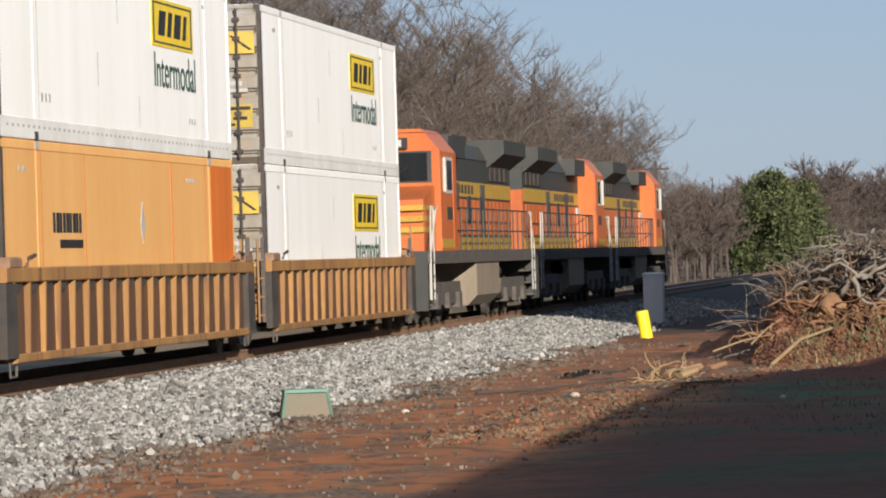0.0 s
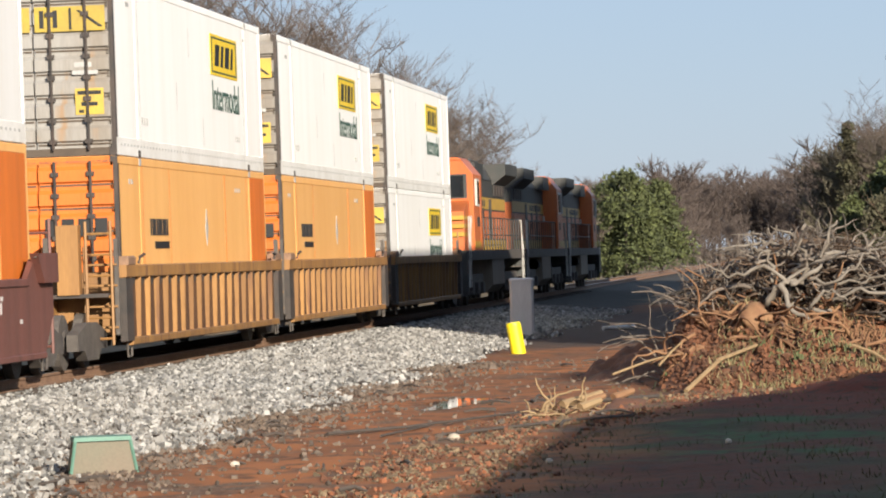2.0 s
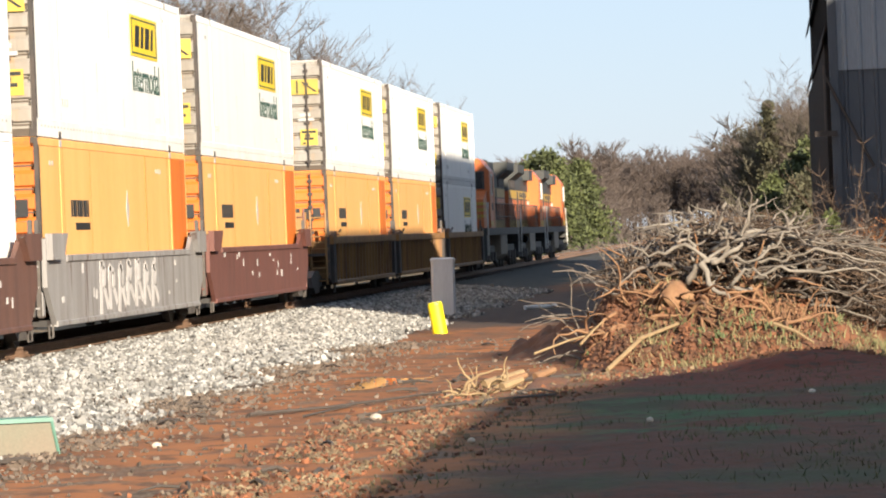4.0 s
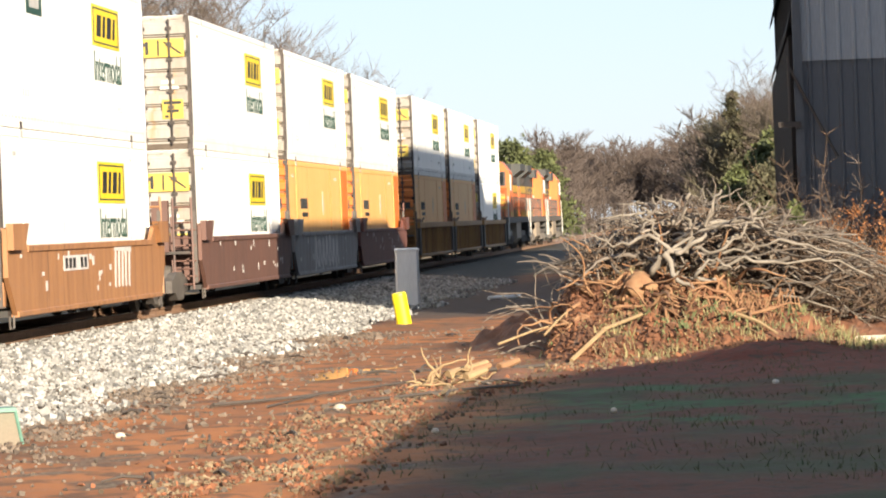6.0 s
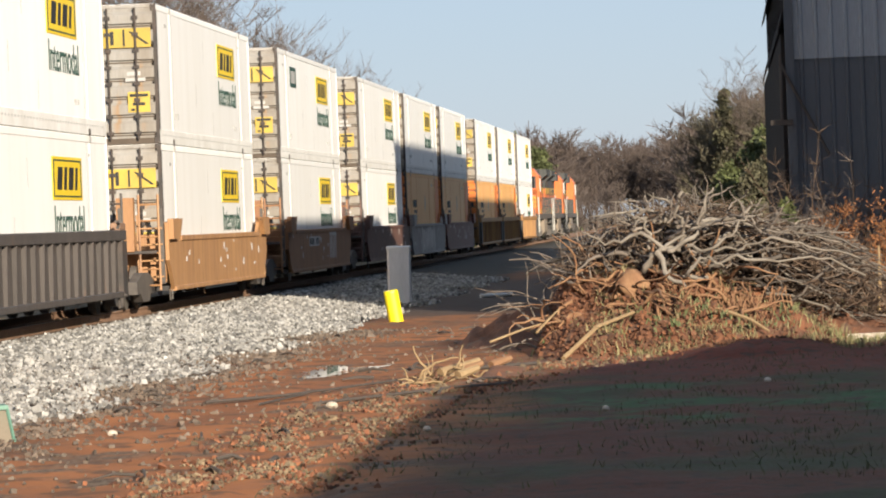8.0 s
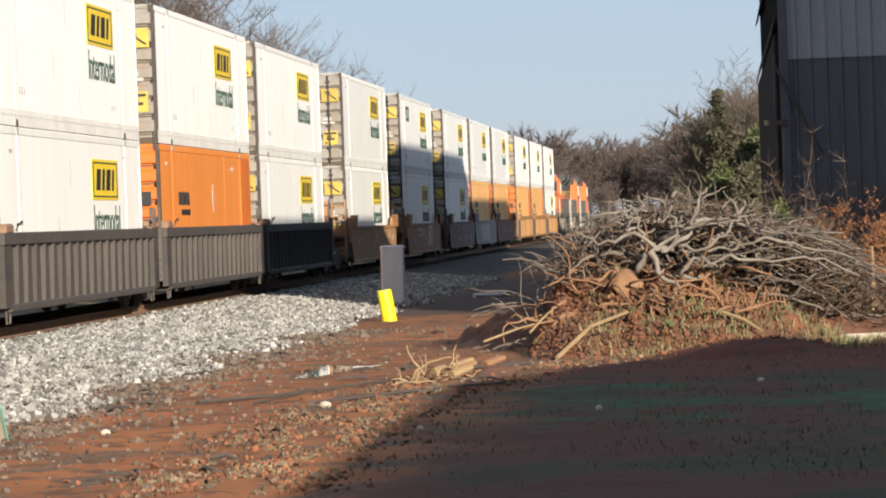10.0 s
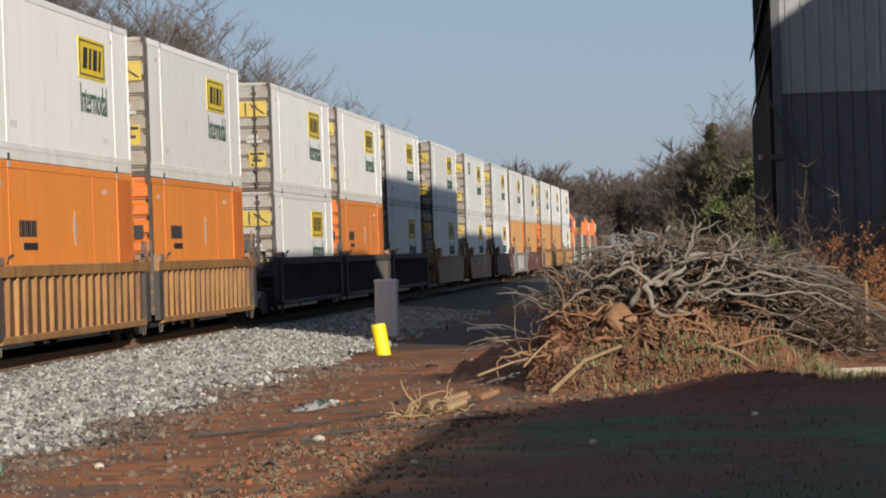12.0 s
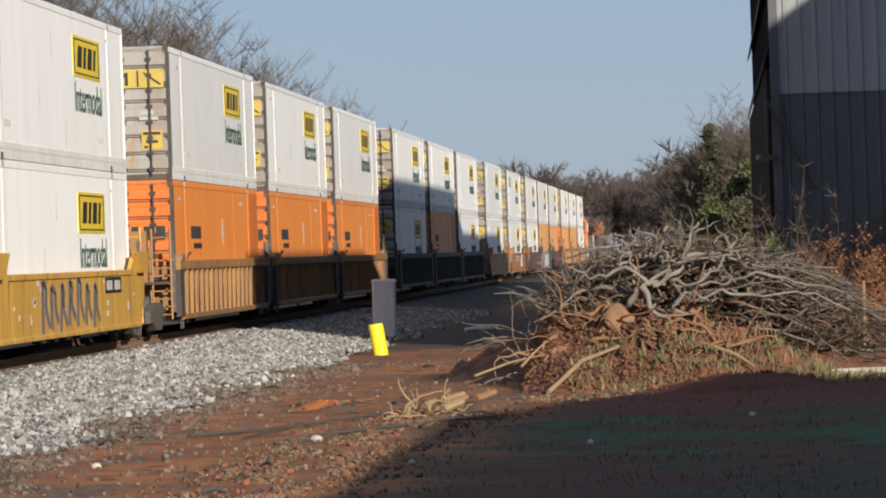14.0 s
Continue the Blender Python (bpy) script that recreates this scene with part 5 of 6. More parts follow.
        for k in range(len(C) - 1):
            for e in range(4):
                u = e / 4
                a0, a3 = C[max(k - 1, 0)], C[min(k + 2, len(C) - 1)]
                p = 0.5 * ((2 * C[k]) + (C[k + 1] - a0) * u + (2 * a0 - 5 * C[k] + 4 * C[k + 1] - a3) * u * u + (3 * C[k] - a0 - 3 * C[k + 1] + a3) * u ** 3)
                pts.append(p + Vector((R.uniform(-0.045, 0.045), R.uniform(-0.04, 0.04), R.uniform(-0.045, 0.045))))
        pts.append(C[-1])
        part("trunk", Shape().tube(pts, [0.68 * r0 * (1 - 0.6 * k / len(pts)) * R.uniform(0.8, 1.2) for k in range(len(pts))], 8), M_WOODPALE, c, "pale barkless stump limb", smooth=True)
    # stump block
    st = Shape()
    for k in range(7):
        for e in range(12):
            w = 2 * math.pi * e / 12
            r = (0.16, 0.24, 0.28, 0.27, 0.23, 0.17, 0.06)[k] * 0.66 * (1 + 0.3 * math.sin(3 * w + k) + 0.12 * math.sin(7 * w + 2 * k))
            st.v.append((-1.38 + r * math.cos(w) * 1.2, 58.35 + r * math.sin(w), 0.22 + k * 0.07))
    st.f = [(k * 12 + e, k * 12 + (e + 1) % 12, (k + 1) * 12 + (e + 1) % 12, (k + 1) * 12 + e) for k in range(6) for e in range(12)] + [tuple(72 + e for e in range(12))]
    part("stump", st, M_ROOT, c, "soil-stained stump", smooth=True)
    # roots over the soil face
    for i in range(70):  # fibrous rootlets hanging on the low side of the soil face
        x, y = R.gauss(0.25, 0.3), R.uniform(57.6, 58.6)
        z = top(x, y) + R.uniform(0.05, 0.4)
        pts = wander((x, y, z), (R.uniform(-0.4, 0.5), R.uniform(-0.5, 0.0), -0.8), R.uniform(0.25, 0.55), 0.3, 4)
        pts = [Vector((p.x, p.y, max(p.z, top(p.x, p.y) + 0.01))) for p in pts]
        part("rootlet", Shape().tube(pts, [0.012, 0.01, 0.008, 0.006, 0.004], 4), M_ROOT, c)
    for i in range(120):
        x, y = R.uniform(-2.7, 0.3), R.uniform(57.4, 59.4)
        z = top(x, y) + R.uniform(0.0, 0.12)
        pts = wander((x, y, z), (R.uniform(-1, 0.9), R.uniform(-0.8, 0.0), R.uniform(-0.5, 0.5)), R.uniform(0.35, 1.2), 0.5, 7, 0.1)
        pts = [Vector((p.x, p.y, max(p.z, top(p.x, p.y) + 0.01))) for p in pts]
        r0 = R.uniform(0.01, 0.036)
        part("root", Shape().tube(pts, [r0 * (1 - 0.7 * k / 7) for k in range(8)], 5), M_ROOT, c, smooth=True)
    # split pale poles on the front
    lean = [Vector((x, y, top(x, y) + lift)) for x, y, lift in ((-2.3, 55.3, 0.03), (-1.85, 56.2, 0.10), (-1.35, 57.2, 0.08))]
    part("pole", Shape().tube(lean, [0.034, 0.032, 0.024], 6), M_STRAW, c, "split pale pole")
    for a, b, r0 in (((-2.75, 57.2, -0.2), (-2.45, 57.9, 0.1), 0.02), ((0.0, 57.0, 0.0), (0.55, 56.6, -0.28), 0.03), ((-3.4, 56.9, -0.3), (-2.5, 57.9, -0.05), 0.018)):
        A, B = Vector(a), Vector(b)
        part("pole", Shape().tube([A, A.lerp(B, 0.5) + Vector((0.02, 0, 0.03)), B], [r0, r0 * 0.9, r0 * 0.6], 6), M_STRAW, c, "split pale pole")
    # thin whips standing at the end by the track
    for i in range(60):
        x, y = R.uniform(-2.9, -1.5), R.uniform(59.0, 61.5)
        way = (R.uniform(-1.0, 0.3), R.uniform(-0.3, 0.3), R.uniform(0.1, 0.9))
        pts = wander((x, y, top(x, y) + R.uniform(0, 0.2)), way, R.uniform(0.5, 1.25), 0.4, 7)
        pts = settle(pts, 0.0, 1.2)
        r0 = R.uniform(0.008, 0.022)
        part("whip", Shape().tube(pts, [r0 * (1 - 0.7 * k / 7) for k in range(8)], 4), M_WOOD, c)
    # fine twigs
    tw, br = Shape(), Shape()
    for i in range(1500):
        x = R.uniform(-2.2, 2.4)
        y = R.uniform(58.9, 62.4)
        z = top(x, y) + R.random() * max(0.05, crest(x) - 0.12 - top(x, y))
        pts = wander((x, y, z), (R.uniform(-0.7, 1), R.uniform(-0.6, 0.5), R.uniform(-0.5, 0.45)), R.uniform(0.3, 0.85), 0.5, 3)
        tw.tube(settle(pts, 0.02, 0.85), [0.014, 0.011, 0.008, 0.005], 3, caps=False)
    for i in range(3800):
        x = R.gauss(0.75, 0.7)
        y = R.uniform(59.6, 63.5)
        z = top(x, y) + R.random() * max(0.05, crest(x) - 0.1 - top(x, y)) * (0.75 + 0.35 * noise.noise((x * 2.1, y * 1.3, 2.0)))
        pts = wander((x, y, z), (R.uniform(-1, 1), R.uniform(-0.5, 0.5), R.uniform(-0.5, 0.7)), R.uniform(0.2, 0.6), 0.4, 2)
        br.tube(settle(pts, 0.02, 0.95), [0.009, 0.007, 0.004], 3, caps=False)
    tagged(part("twig_tangle", tw, M_TWIG, c, "tangle of thin brown twigs"), kind="stuff")
    tagged(part("brush", br, M_TWIG, c, "dense brown brushwood"), kind="stuff")


brush_pile()


def root_heap():
    c = thing("root_heap", "small heap of pale torn roots lying on clay", "wood debris")
    R = random.Random(5)
    for i in range(34):
        x, y = R.uniform(-3.95, -3.4), R.uniform(48.5, 51.0)
        pts = wander((x, y, ground_z(x, y) + mound_z(x, y) + 0.02), (R.uniform(-0.6, 1), R.uniform(-0.6, 0.6), R.uniform(0.0, 0.45)), R.uniform(0.2, 0.6), 0.5, 6, 0.12, R)
        pts = [Vector((p.x, p.y, max(p.z, ground_z(p.x, p.y) + mound_z(p.x, p.y) + 0.01))) for p in pts]
        r0 = R.uniform(0.01, 0.024)
        part("root", Shape().tube(pts, [r0 * (1 - 0.6 * k / 6) for k in range(7)], 5), M_STRAW, c, smooth=True)
    for i in range(5):
        x, y = R.uniform(-3.75, -3.1), R.uniform(50.0, 53.5)
        z = ground_z(x, y) + max(0, mound_z(x, y))
        part("billet", Shape().tube([(x, y, z + 0.04), (x + 0.24, y + 0.3, z + 0.12)], [0.06, 0.04], 7), M_ROOT if i % 2 else M_STRAW, c)


root_heap()


def ground_litter():
    R = random.Random(21)
    for i in range(120):
        k = R.random()
        x = TX + R.uniform(4.0, 6.4) if k < 0.62 else (TX + R.uniform(2.2, 4.5) if k < 0.75 else R.uniform(-5.2, -2.6))
        y = 31 + 41 * R.random() ** 1.3
        a, ln = R.uniform(0, 6.28), R.uniform(0.12, 0.45)
        dx, dy = math.cos(a) * ln / 2, math.sin(a) * ln
        r0 = R.uniform(0.012, 0.028)
        p = [(x - dx, y - dy, ground_z(x - dx, y - dy) + 0.035), (x, y, ground_z(x, y) + 0.06), (x + dx, y + dy, ground_z(x + dx, y + dy) + 0.03)]
        st = new("stick", Shape().tube(p, [r0, r0 * 0.9, r0 * 0.5], 5).mesh("stick", M_OLDWOOD))
        tagged(st, "short dark broken stick lying on gravel", "stick", "scattered sticks")
    for pts, r0, lab in ((((-6.0, 45.5), (-5.2, 46.6), (-4.6, 48.0), (-4.0, 49.5)), 0.022, "long dark branch lying on red clay"),
                         (((-5.3, 44.8), (-5.0, 47.0)), 0.014, "thin dark branch lying on red clay"),
                         (((-4.6, 44.0), (-3.2, 46.4), (-2.6, 47.4)), 0.02, "long dark branch lying on red clay"),
                         (((-3.4, 52.0), (-2.6, 53.6)), 0.03, "dark branch at the foot of the heap")):
        p = [(x, y, ground_z(x, y) + r0 + 0.02) for x, y in pts]
        tagged(new("branch", Shape().tube(p, [r0 * (1 - 0.15 * k) for k in range(len(p))], 6).mesh("branch", M_OLDWOOD)), lab, "branch", "fallen branches")
    pale = material("pale_weathered_board", (0.50, 0.44, 0.36), 0.8, second=(0.38, 0.32, 0.25), scale=4, bump=0.3)
    y = 58.9
    p = thing("plank", "pale weathered plank lying on the grass edge", "plank", at=pose(2.05, y, ground_z(2.05, y) + 0.05, 0, -0.4, 3))
    part("board", Shape().cbox(-0.7, 1.6, -0.12, 0.12, -0.06, 0.05, 0.01), pale, p)
    white = material("white_pipe_plastic", (0.72, 0.72, 0.70), 0.5, bump=0.02)
    z = ground_z(-5.9, 101.6)
    pp = thing("pipe", "short white plastic pipe lying on shaded ground", "pipe")
    part("barrel", Shape().tube([(-6.25, 101.4, z + 0.06), (-5.5, 102.1, z + 0.06)], 0.055, 10), white, pp)
    for x, y, r in ((-4.35, 43.5, 0.06), (-1.28, 40.6, 0.045), (-2.9, 38.0, 0.04), (-6.1, 39.2, 0.05), (0.4, 45.0, 0.04)):
        s = Shape()
        for k, (q, h) in enumerate(((0.7, 0.0), (1.0, 0.35), (0.75, 0.8), (0.2, 1.0))):
            for e in range(8):
                w = 2 * math.pi * e / 8
                s.v.append((x + r * q * math.cos(w) * (1 + 0.2 * math.sin(2 * w + x)), y + r * q * math.sin(w), ground_z(x, y) + r * h * 1.2))
        s.f = [(k * 8 + e, k * 8 + (e + 1) % 8, (k + 1) * 8 + (e + 1) % 8, (k + 1) * 8 + e) for k in range(3) for e in range(8)] + [tuple(24 + e for e in range(8))]
        tagged(new("stone", s.mesh("stone", pale)), "pale fist-sized stone on the ground", "stone", "loose stones")
    wet = material("muddy_water", (0.10, 0.06, 0.04), 0.015, bump=0.0)
    for cx, cy, rx, ry in ((-5.5, 54.4, 0.5, 2.2), (-5.15, 56.0, 0.3, 1.5)):
        s = Shape()
        ring = []
        for e in range(28):
            w = 2 * math.pi * e / 28
            q = 1 + 0.25 * math.sin(3 * w + cx) + 0.15 * math.sin(5 * w)
            ring.append((cx + rx * q * math.cos(w), cy + ry * q * math.sin(w)))
        z = max(ground_z(a, b) for a, b in ring + [(cx, cy)]) - 0.022
        s.v = [(a, b, z) for a, b in ring]
        s.f = [tuple(range(28))]
        tagged(new("puddle", s.mesh("puddle", wet)), "shallow muddy puddle on red clay", "puddle", kind="structure")


ground_litter()

# ---------------------------------------------------------------- plants


def grow(seed, height, spread, levels=4, kids=(9, 7, 6, 5), trunk_r=0.16, sides=(8, 5, 3, 3, 3), up=0.55, thin=0.013, sprays=7, spray=0.7, spray_w=0.011):
    """A bare tree: returns the trunk-and-limb shape and the shape of its fine twigs."""
    R = random.Random(seed)
    wood, twig = Shape(), Shape()

    def branch(p, d, ln, r, lev):
        steps = (5, 3, 2, 2, 1)[lev]
        pts = [p]
        q = p
        for _ in range(steps):
            b = 0.12 if lev == 0 else 0.28
            d = (d + Vector((R.uniform(-b, b), R.uniform(-b, b), R.uniform(-b, b) + 0.06))).normalized()
            q = q + d * (ln / steps)
            pts.append(q)
        rr = [r * (1 - 0.8 * k / steps) for k in range(steps + 1)]
        (wood if lev < 2 else twig).tube(pts, rr, sides[lev], caps=False)
        if lev >= levels:
            for _ in range(sprays):
                f = R.uniform(0.1, 1.0)
                k = min(int(f * steps), steps - 1)
                a = pts[k].lerp(pts[k + 1], f * steps - k)
                g = (d + Vector((R.uniform(-1, 1), R.uniform(-1, 1), R.uniform(-0.5, 1.1))) * 0.75).normalized() * R.uniform(0.5, 1.2) * spray
                e = Vector((R.uniform(-1, 1), R.uniform(-1, 1), R.uniform(-1, 1))).normalized() * spray_w
                twig.quad(tuple(a - e), tuple(a + e), tuple(a + g + e * 0.4), tuple(a + g - e * 0.4))
            return
        for _ in range(kids[lev]):
            f = R.uniform(0.28 if lev == 0 else 0.2, 1.0)
            k = min(int(f * steps), steps - 1)
            at = pts[k].lerp(pts[k + 1], f * steps - k)
            a = R.uniform(0, 6.28)
            side = Vector((math.cos(a), math.sin(a), R.uniform(-0.1, 0.5)))
            way = (d * up + side * spread).normalized()
            branch(at, way, ln * R.uniform(0.35, 0.62) * (1.15 - 0.45 * f if lev == 0 else 1), max(thin, r * 0.5 * (1 - 0.5 * f)), lev + 1)

    branch(Vector((0, 0, 0)), Vector((0, 0, 1)), height * 0.86, trunk_r, 0)
    return wood, twig


VARIANTS = []
for seed, hgt, spr in ((1, 12.0, 0.75), (2, 13.5, 0.7), (3, 11.0, 0.85), (4, 12.5, 0.65)):
    a, b = grow(seed, hgt, spr, 3, (12, 7, 5), thin=0.02)
    VARIANTS.append((a.mesh("trunk", M_BARK, True), b.mesh("crown", M_CROWN)))


def bare_trees():
    R = random.Random(8)
    protos = []
    spots = []
    y = 128.0
    while y < 345:
        f = smooth(150, 340, y) + 0.75 * smooth(262, 325, y)
        spots.append((R.uniform(-27.5, -24.0), y, (1.07 - 0.35 * f) * R.uniform(0.88, 1.06)))
        spots.append((R.uniform(-33, -28), y + R.uniform(-1, 3), (1.05 - 0.34 * f) * R.uniform(0.8, 1.05)))
        y += R.uniform(3.9, 5.0)
    spots += [(0.6, 264, 0.62), (2.2, 262, 0.70), (-0.7, 270, 0.54), (3.6, 265, 0.78), (5.0, 275, 0.8), (1.4, 275, 0.66)]
    for i, (x, y, k) in enumerate(spots):
        v = i % 4
        m = pose(x, y, ground_z(x, y) - 0.1, 0, 0, R.uniform(0, 360)) @ Matrix.Diagonal((k, k, k, 1))
        t = thing("bare_tree", "leafless grey-brown deciduous tree beside the railway", "tree", "bare trees")
        t.matrix_basis = m
        part("trunk", VARIANTS[v][0], M_BARK, t)
        part("crown", VARIANTS[v][1], M_CROWN, t)


bare_trees()


def joined_copies(name, label, category, sources, places, mat, seed):
    """Far woods: many copies of a few shapes in one mesh."""
    R = np.random.default_rng(seed)
    V, F, off = [], [], 0
    arr = []
    for s in sources:
        f4 = [f for f in s.f if len(f) == 4]
        arr.append((np.array(s.v), np.array(f4)))
    for i, (x, y, k) in enumerate(places):
        v, f = arr[i % len(arr)]
        a = R.uniform(0, 6.28)
        c, s = math.cos(a), math.sin(a)
        w = np.stack([v[:, 0] * c - v[:, 1] * s, v[:, 0] * s + v[:, 1] * c, v[:, 2]], -1) * k
        V.append(w + np.array([x, y, -0.9]))
        F.append(f + off)
        off += len(v)
    me = bpy.data.meshes.new(name)
    me.from_pydata(np.concatenate(V), [], np.concatenate(F))
    me.materials.append(mat)
    return tagged(new(name, me), label, category, kind="stuff")


def far_woods():
    R = random.Random(31)
    src = []
    for seed in (41, 42, 43):
        a, b = grow(seed, 12.0, 0.85, 2, (11, 7), 0.2, (5, 3, 3, 3, 3), thin=0.04, sprays=13, spray=1.15, spray_w=0.05)
        n = len(a.v)
        a.v += b.v
        a.f += [tuple(q + n for q in f) for f in b.f]
        src.append(a)
    places = []
    for i in range(430):
        y = R.uniform(400, 620)
        x = R.uniform(-0.16, 0.10) * y
        if abs(x - TX) < 9 and y < 575:
            continue
        places.append((x, y, R.uniform(0.76, 1.0) * (1.04 + 0.08 * math.sin(x * 0.17)) * (0.70 if x < -0.046 * y else 1.0)))
    for i in range(90):
        y = R.uniform(575, 640)
        places.append((R.uniform(-0.06, 0.02) * y, y, R.uniform(0.8, 1.05)))
    for i in range(100):  # scrub under the row by the line
        y = R.uniform(120, 345)
        places.append((R.uniform(-30, -19.5), y, R.uniform(0.3, 0.6)))
    for i in range(110):  # undergrowth at the wood's edge
        y = R.uniform(385, 430)
        places.append((R.uniform(-0.16, 0.10) * y, y, R.uniform(0.2, 0.42)))
    for i in range(60):
        y = R.uniform(345, 420)
        places.append((R.uniform(-48, -24), y, R.uniform(0.35, 0.55)))
    grove = [(R.uniform(-1.0, 6.0), R.uniform(262, 285), 0) for i in range(54)]
    grove = [(x, y, float(np.interp(x, [-1.6, -0.7, 0.8, 3.0, 6.0], [0.50, 0.64, 0.70, 0.70, 0.72])) * R.uniform(0.8, 1.03)) for x, y, k in grove]
    joined_copies("copse", "dense leafless copse beyond the metal building", "woods", src, grove, M_COPSE, 7)
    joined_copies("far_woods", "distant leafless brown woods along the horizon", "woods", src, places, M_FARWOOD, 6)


far_woods()


def needle_crown(seed, height, width, count, low=0.12, size=0.34, lumps=26, power=0.6):
    """Clumps of small needle sprays round an uneven cone, with gaps."""
    R = np.random.default_rng(seed)
    cz = R.uniform(low, 1, lumps)
    rad = (1 - cz) ** power * 0.5 * width * R.uniform(0.55, 1.0, lumps)
    ang = R.uniform(0, 6.28, lumps)
    centres = np.stack([rad * np.cos(ang), rad * np.sin(ang), cz * height], -1)
    spread = (0.10 + 0.12 * (1 - cz)) * width
    pick = R.integers(0, lumps, count)
    p = centres[pick] + R.normal(0, 1, (count, 3)) * spread[pick][:, None] * np.array([0.6, 0.6, 0.45])
    d = R.normal(0, 1, (count, 3))
    d /= np.linalg.norm(d, axis=1)[:, None]
    e = np.cross(d, R.normal(0, 1, (count, 3)))
    e /= np.linalg.norm(e, axis=1)[:, None]
    s = size * R.uniform(0.5, 1.2, (count, 1))
    v = np.stack([p - e * s * 0.3, p + e * s * 0.3, p + d * s + e * s * 0.1, p + d * s - e * s * 0.1], 1)
    sh = Shape()
    v = v.reshape(-1, 3)
    v[:, 2] = np.maximum(v[:, 2], 0.15)
    sh.v = v.tolist()
    sh.f = [(4 * i, 4 * i + 1, 4 * i + 2, 4 * i + 3) for i in range(count)]
    return sh


def conifers():
    R = random.Random(3)
    spots = [(-17.8, 322, 8.3, 6.6, M_PINE), (-19.8, 330, 7.8, 5.2, M_PINE), (-15.2, 326, 7.0, 4.8, M_PINE),
             (0.2, 262, 9.7, 1.8, M_PINEDARK), (2.4, 250, 6.8, 4.2, M_PINE), (0.4, 246, 4.6, 3.0, M_PINE), (1.9, 242, 4.4, 3.2, M_PINEDARK), (3.4, 246, 6.8, 3.0, M_PINEDARK)]
    for i, (x, y, h, w, mat) in enumerate(spots):
        t = thing("evergreen", "bushy dark green evergreen tree with ragged outline", "tree", "evergreens", at=pose(x, y, ground_z(x, y) - 0.05))
        part("trunk", Shape().tube([(0, 0, 0), (0.05, 0, h * 0.5), (0, 0.05, h * 0.95)], [0.16, 0.1, 0.02], 7), M_BARK, t)
        part("crown", needle_crown(100 + i, h, w, 9000, size=0.30, lumps=64, power=0.42 if i < 3 else 0.55), mat, t)
    t = thing("evergreen", "small yellow-green evergreen sapling by the metal building", "tree", at=pose(1.05, 70.0, ground_z(1.05, 70.0)))
    part("trunk", Shape().tube([(0, 0, 0), (0.02, 0, 1.0), (0, 0, 2.0)], [0.03, 0.02, 0.008], 6), M_BARK, t)
    part("crown", needle_crown(77, 2.05, 0.75, 1500, 0.3, 0.11, 18), M_PINE, t)


conifers()


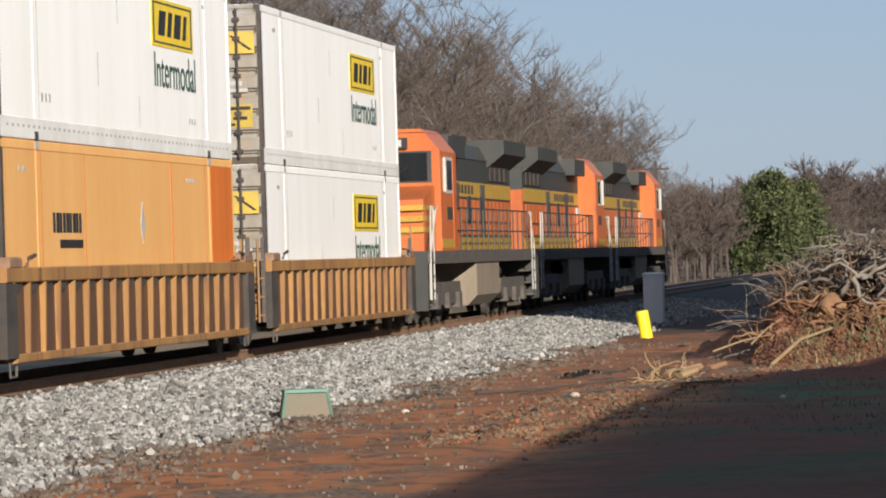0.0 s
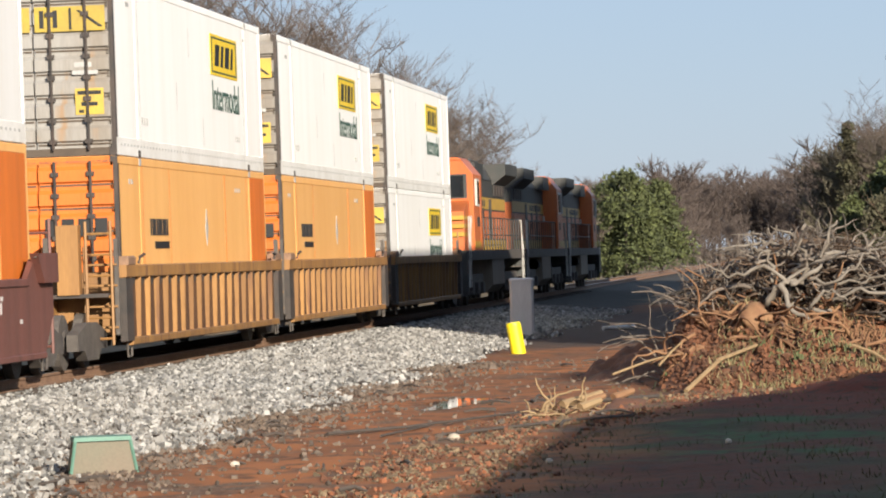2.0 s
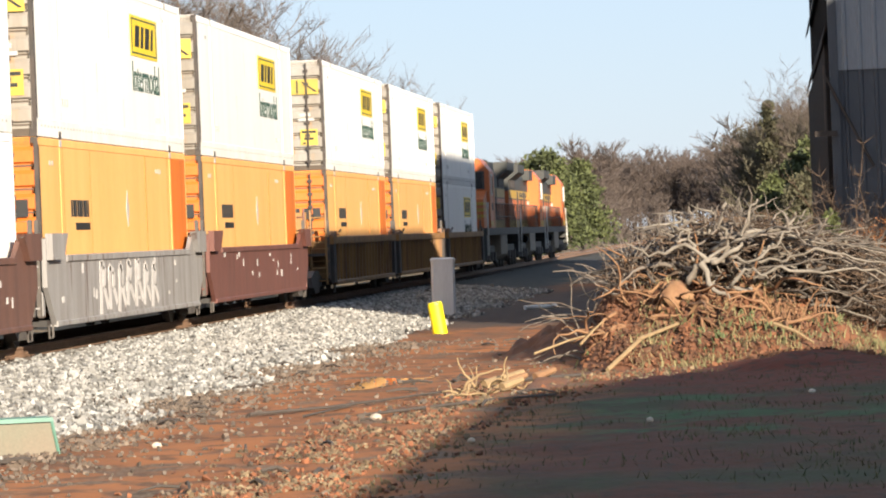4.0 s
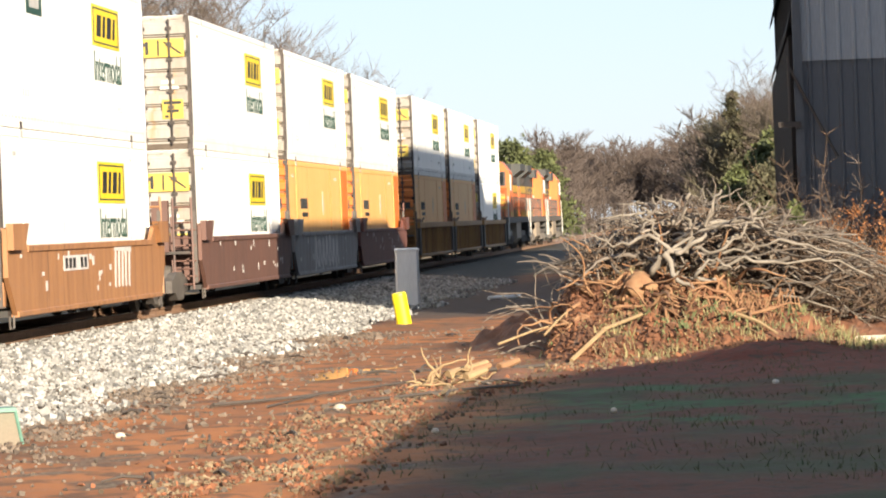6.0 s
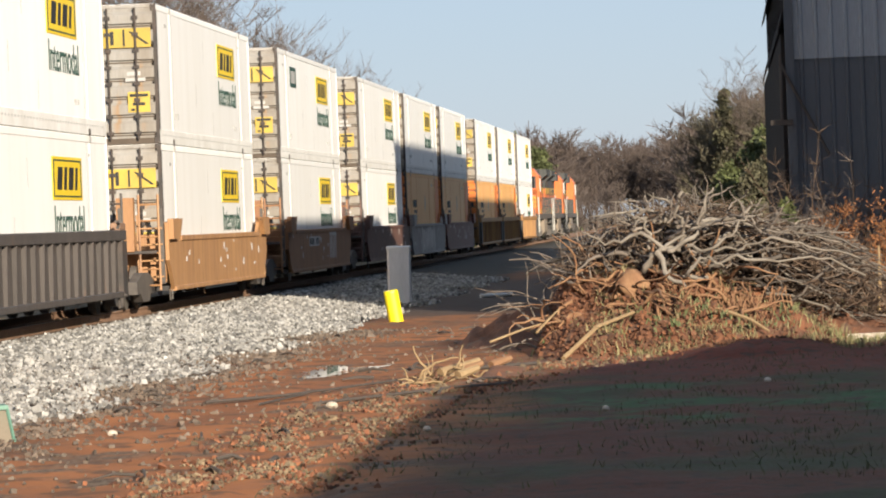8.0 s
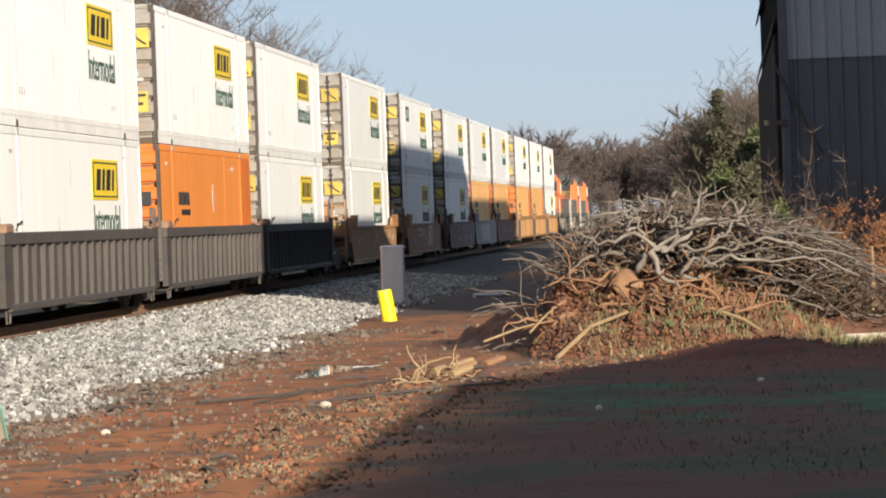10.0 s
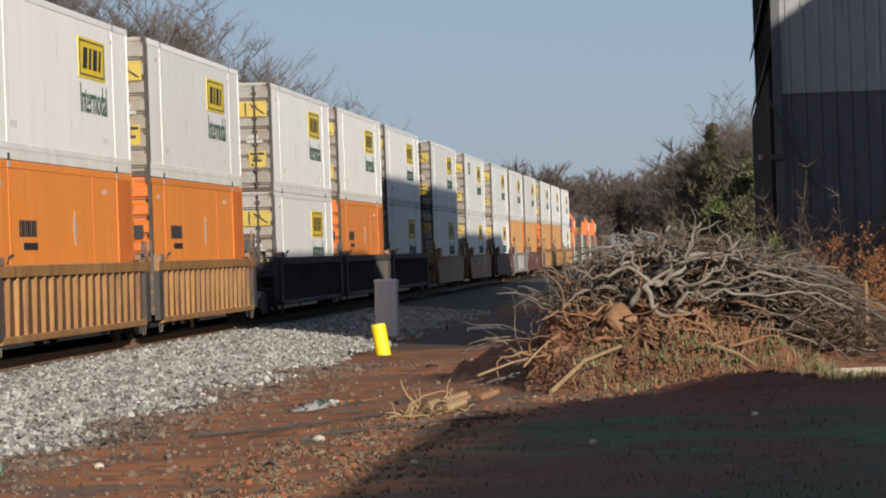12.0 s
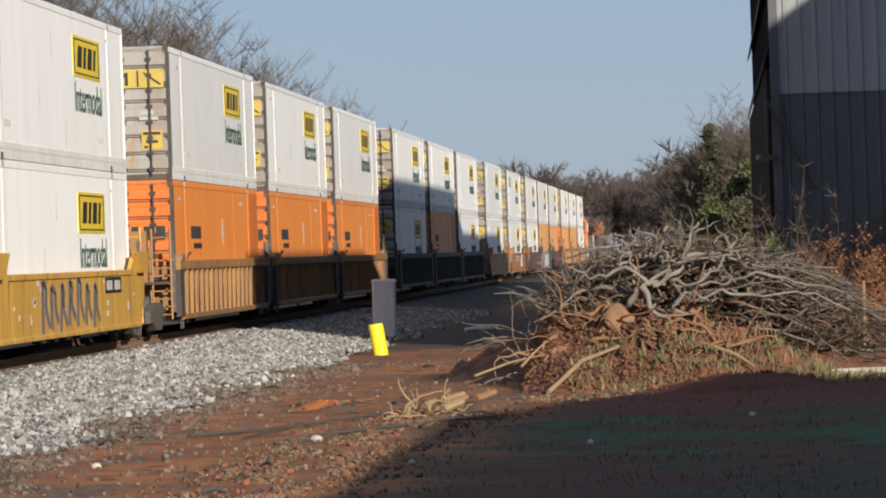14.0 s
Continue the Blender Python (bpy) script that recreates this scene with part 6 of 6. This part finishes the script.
def shrubs():
    R = random.Random(17)
    for i, (x, y, h, mat, lab) in enumerate(((1.6, 71.5, 2.6, M_CROWN, "tall bare brown shrub in front of corrugated siding"), (2.1, 72.5, 3.0, M_CROWN, "tall bare brown shrub in front of corrugated siding"), (2.7, 71.0, 2.2, M_RUSSET, "russet-leaved shrub beside the brush heap"),
                                        (3.0, 66.5, 1.55, M_RUSSET, "russet-leaved shrub beside the brush heap"), (2.7, 65.0, 1.2, M_RUSSET, "russet-leaved shrub beside the brush heap"), (3.3, 68.0, 1.9, M_RUSSET, "russet-leaved shrub beside the brush heap"),
                                        (0.3, 70.5, 1.6, M_CROWN, "low bare brown shrub behind the heap"), (-0.8, 72.0, 1.2, M_CROWN, "low bare brown shrub behind the heap"), (1.3, 67.5, 1.5, M_CROWN, "low bare brown shrub behind the heap"),
                                        (1.75, 73.6, 3.6, M_TWIG, "tall bare brown shrub in front of corrugated siding"), (2.4, 73.8, 3.1, M_TWIG, "tall bare brown shrub in front of corrugated siding"), (1.9, 69.5, 2.0, M_TWIG, "thick brown shrub behind the heap"),
                                        (2.5, 68.5, 1.9, M_TWIG, "thick brown shrub behind the heap"), (2.3, 63.5, 1.5, M_RUSSET, "russet-leaved shrub beside the brush heap"), (2.9, 63.0, 1.75, M_RUSSET, "russet-leaved shrub beside the brush heap"),
                                        (3.4, 70.5, 2.4, M_RUSSET, "russet-leaved shrub beside the brush heap"), (2.9, 73.0, 2.2, M_TWIG, "thick brown shrub behind the heap"), (3.5, 64.5, 1.6, M_RUSSET, "russet-leaved shrub beside the brush heap"))):
        t = thing("shrub", lab, "shrub", "shrubs by the building", at=pose(x, y, ground_z(x, y) - 0.03))
        wood, fine = Shape(), Shape()
        for k in range(11):
            a = R.uniform(0, 6.28)
            pts = wander((0.1 * math.cos(a), 0.1 * math.sin(a), 0), (0.45 * math.cos(a), 0.45 * math.sin(a), 1.0), h * R.uniform(0.6, 1.0), 0.16, 6, 0, R)
            wood.tube(pts, [0.017 * (1 - 0.7 * e / 6) for e in range(7)], 4, caps=False)
            for q in pts[1:]:
                for _ in range(7):
                    w = wander(q, (R.uniform(-1, 1), R.uniform(-1, 1), R.uniform(0, 1)), R.uniform(0.12, 0.42), 0.3, 2, 0, R)
                    fine.tube(w, [0.005, 0.004, 0.002], 3, caps=False)
                    if mat is M_RUSSET:
                        for z in w[1:]:
                            for _ in range(2):
                                o = Vector((R.uniform(-0.05, 0.05), R.uniform(-0.05, 0.05), R.uniform(-0.05, 0.05)))
                                g = Vector((R.uniform(-1, 1), R.uniform(-1, 1), R.uniform(-1, 1))) * 0.05
                                b = Vector((R.uniform(-1, 1), R.uniform(-1, 1), R.uniform(-1, 1))) * 0.03
                                fine.quad(tuple(z + o), tuple(z + o + g), tuple(z + o + g + b), tuple(z + o + b))
        part("branchwork", wood, M_TWIG, t)
        part("crown", fine, mat, t)
    # a leaning bare stake
    t = thing("stake", "thin bare stick standing in the brush", "stick", at=pose(2.18, 60.0, ground_z(2.18, 60.0), 2, 3, 0))
    part("shaft", Shape().tube([(0, 0, -0.1), (0.03, 0, 0.7), (0, 0, 1.35)], [0.035, 0.028, 0.014], 6), M_STRAW, t)


shrubs()


def grass_tufts():
    r = np.random.default_rng(12)
    k = 9000
    y = 29 + 31 * r.random(k) ** 1.1
    x = r.uniform(-3.6, 3.6, k)
    n = np.array([noise.noise((a * 0.9, b * 0.55, 5.0)) for a, b in zip(x, y)])
    keep = n + r.uniform(-0.25, 0.25, k) > 0.05
    x, y = x[keep], y[keep]
    z = np.array([ground_z(a, b) for a, b in zip(x, y)])
    k = len(x)
    a = r.uniform(0, 6.28, k)
    h = r.uniform(0.02, 0.07, k)
    w = 0.006
    p = np.stack([x, y, z - 0.005], -1)
    side = np.stack([np.cos(a) * w, np.sin(a) * w, 0 * a], -1)
    lean = np.stack([r.normal(0, 0.03, k), r.normal(0, 0.03, k), h], -1)
    v = np.stack([p - side, p + side, p + lean + side * 0.3, p + lean - side * 0.3], 1).reshape(-1, 3)
    me = bpy.data.meshes.new("grass")
    me.from_pydata(v, [], np.arange(4 * k).reshape(-1, 4))
    me.materials.append(M_GRASS)
    tagged(new("grass", me), "sparse short winter grass on bare red soil", "grass", kind="stuff")


grass_tufts()


def verge_grass():
    """Ragged dry and green tufts on the sunlit strip before the heap."""
    R = random.Random(44)
    s = Shape()
    for i in range(5200):
        x, y = R.uniform(-2.0, 3.4), R.uniform(55.6, 60.5)
        if noise.noise((x * 1.1, y * 0.8, 15.0)) < -0.08:
            continue
        z = ground_z(x, y) + max(0.0, mound_z(x, y))
        a, q = R.uniform(0, 6.28), R.uniform(0.04, 0.15)
        e = Vector((math.cos(a), math.sin(a), 0)) * 0.01
        o, u = Vector((x, y, z - 0.01)), Vector((R.uniform(-0.06, 0.06), R.uniform(-0.06, 0.06), q))
        s.quad(tuple(o - e), tuple(o + e), tuple(o + u + e * 0.3), tuple(o + u - e * 0.3))
    m = material("dry_and_green_verge_grass", (0.24, 0.185, 0.10), 0.9, second=(0.10, 0.11, 0.04), scale=0.9, bump=0.0, island=0.45)
    tagged(part("verge_grass", s, m, None), "ragged winter grass before the brush heap", "grass", kind="stuff")


verge_grass()


def utility_pole():
    t = thing("utility_pole", "distant wooden utility pole with a crossarm", "utility pole", at=pose(-30.0, 352.0, -1.0))
    part("shaft", Shape().tube([(0, 0, 0), (0, 0, 10.6)], [0.16, 0.11], 8), M_OLDWOOD, t)
    part("crossarm", Shape().box(-1.2, 1.2, -0.07, 0.07, 9.8, 9.95), M_OLDWOOD, t)
    for x in (-1.05, -0.4, 0.4, 1.05):
        part("insulator", Shape().turned(x, 0, [(0.05, 9.95), (0.07, 10.05), (0.04, 10.15)], 8), M_DARK, t)


utility_pole()


def motions():
    for ob, y, z in MOVERS:
        walk(ob, [(t, pose(TX, y + s, z)) for t, s in SHIFT])


motions()
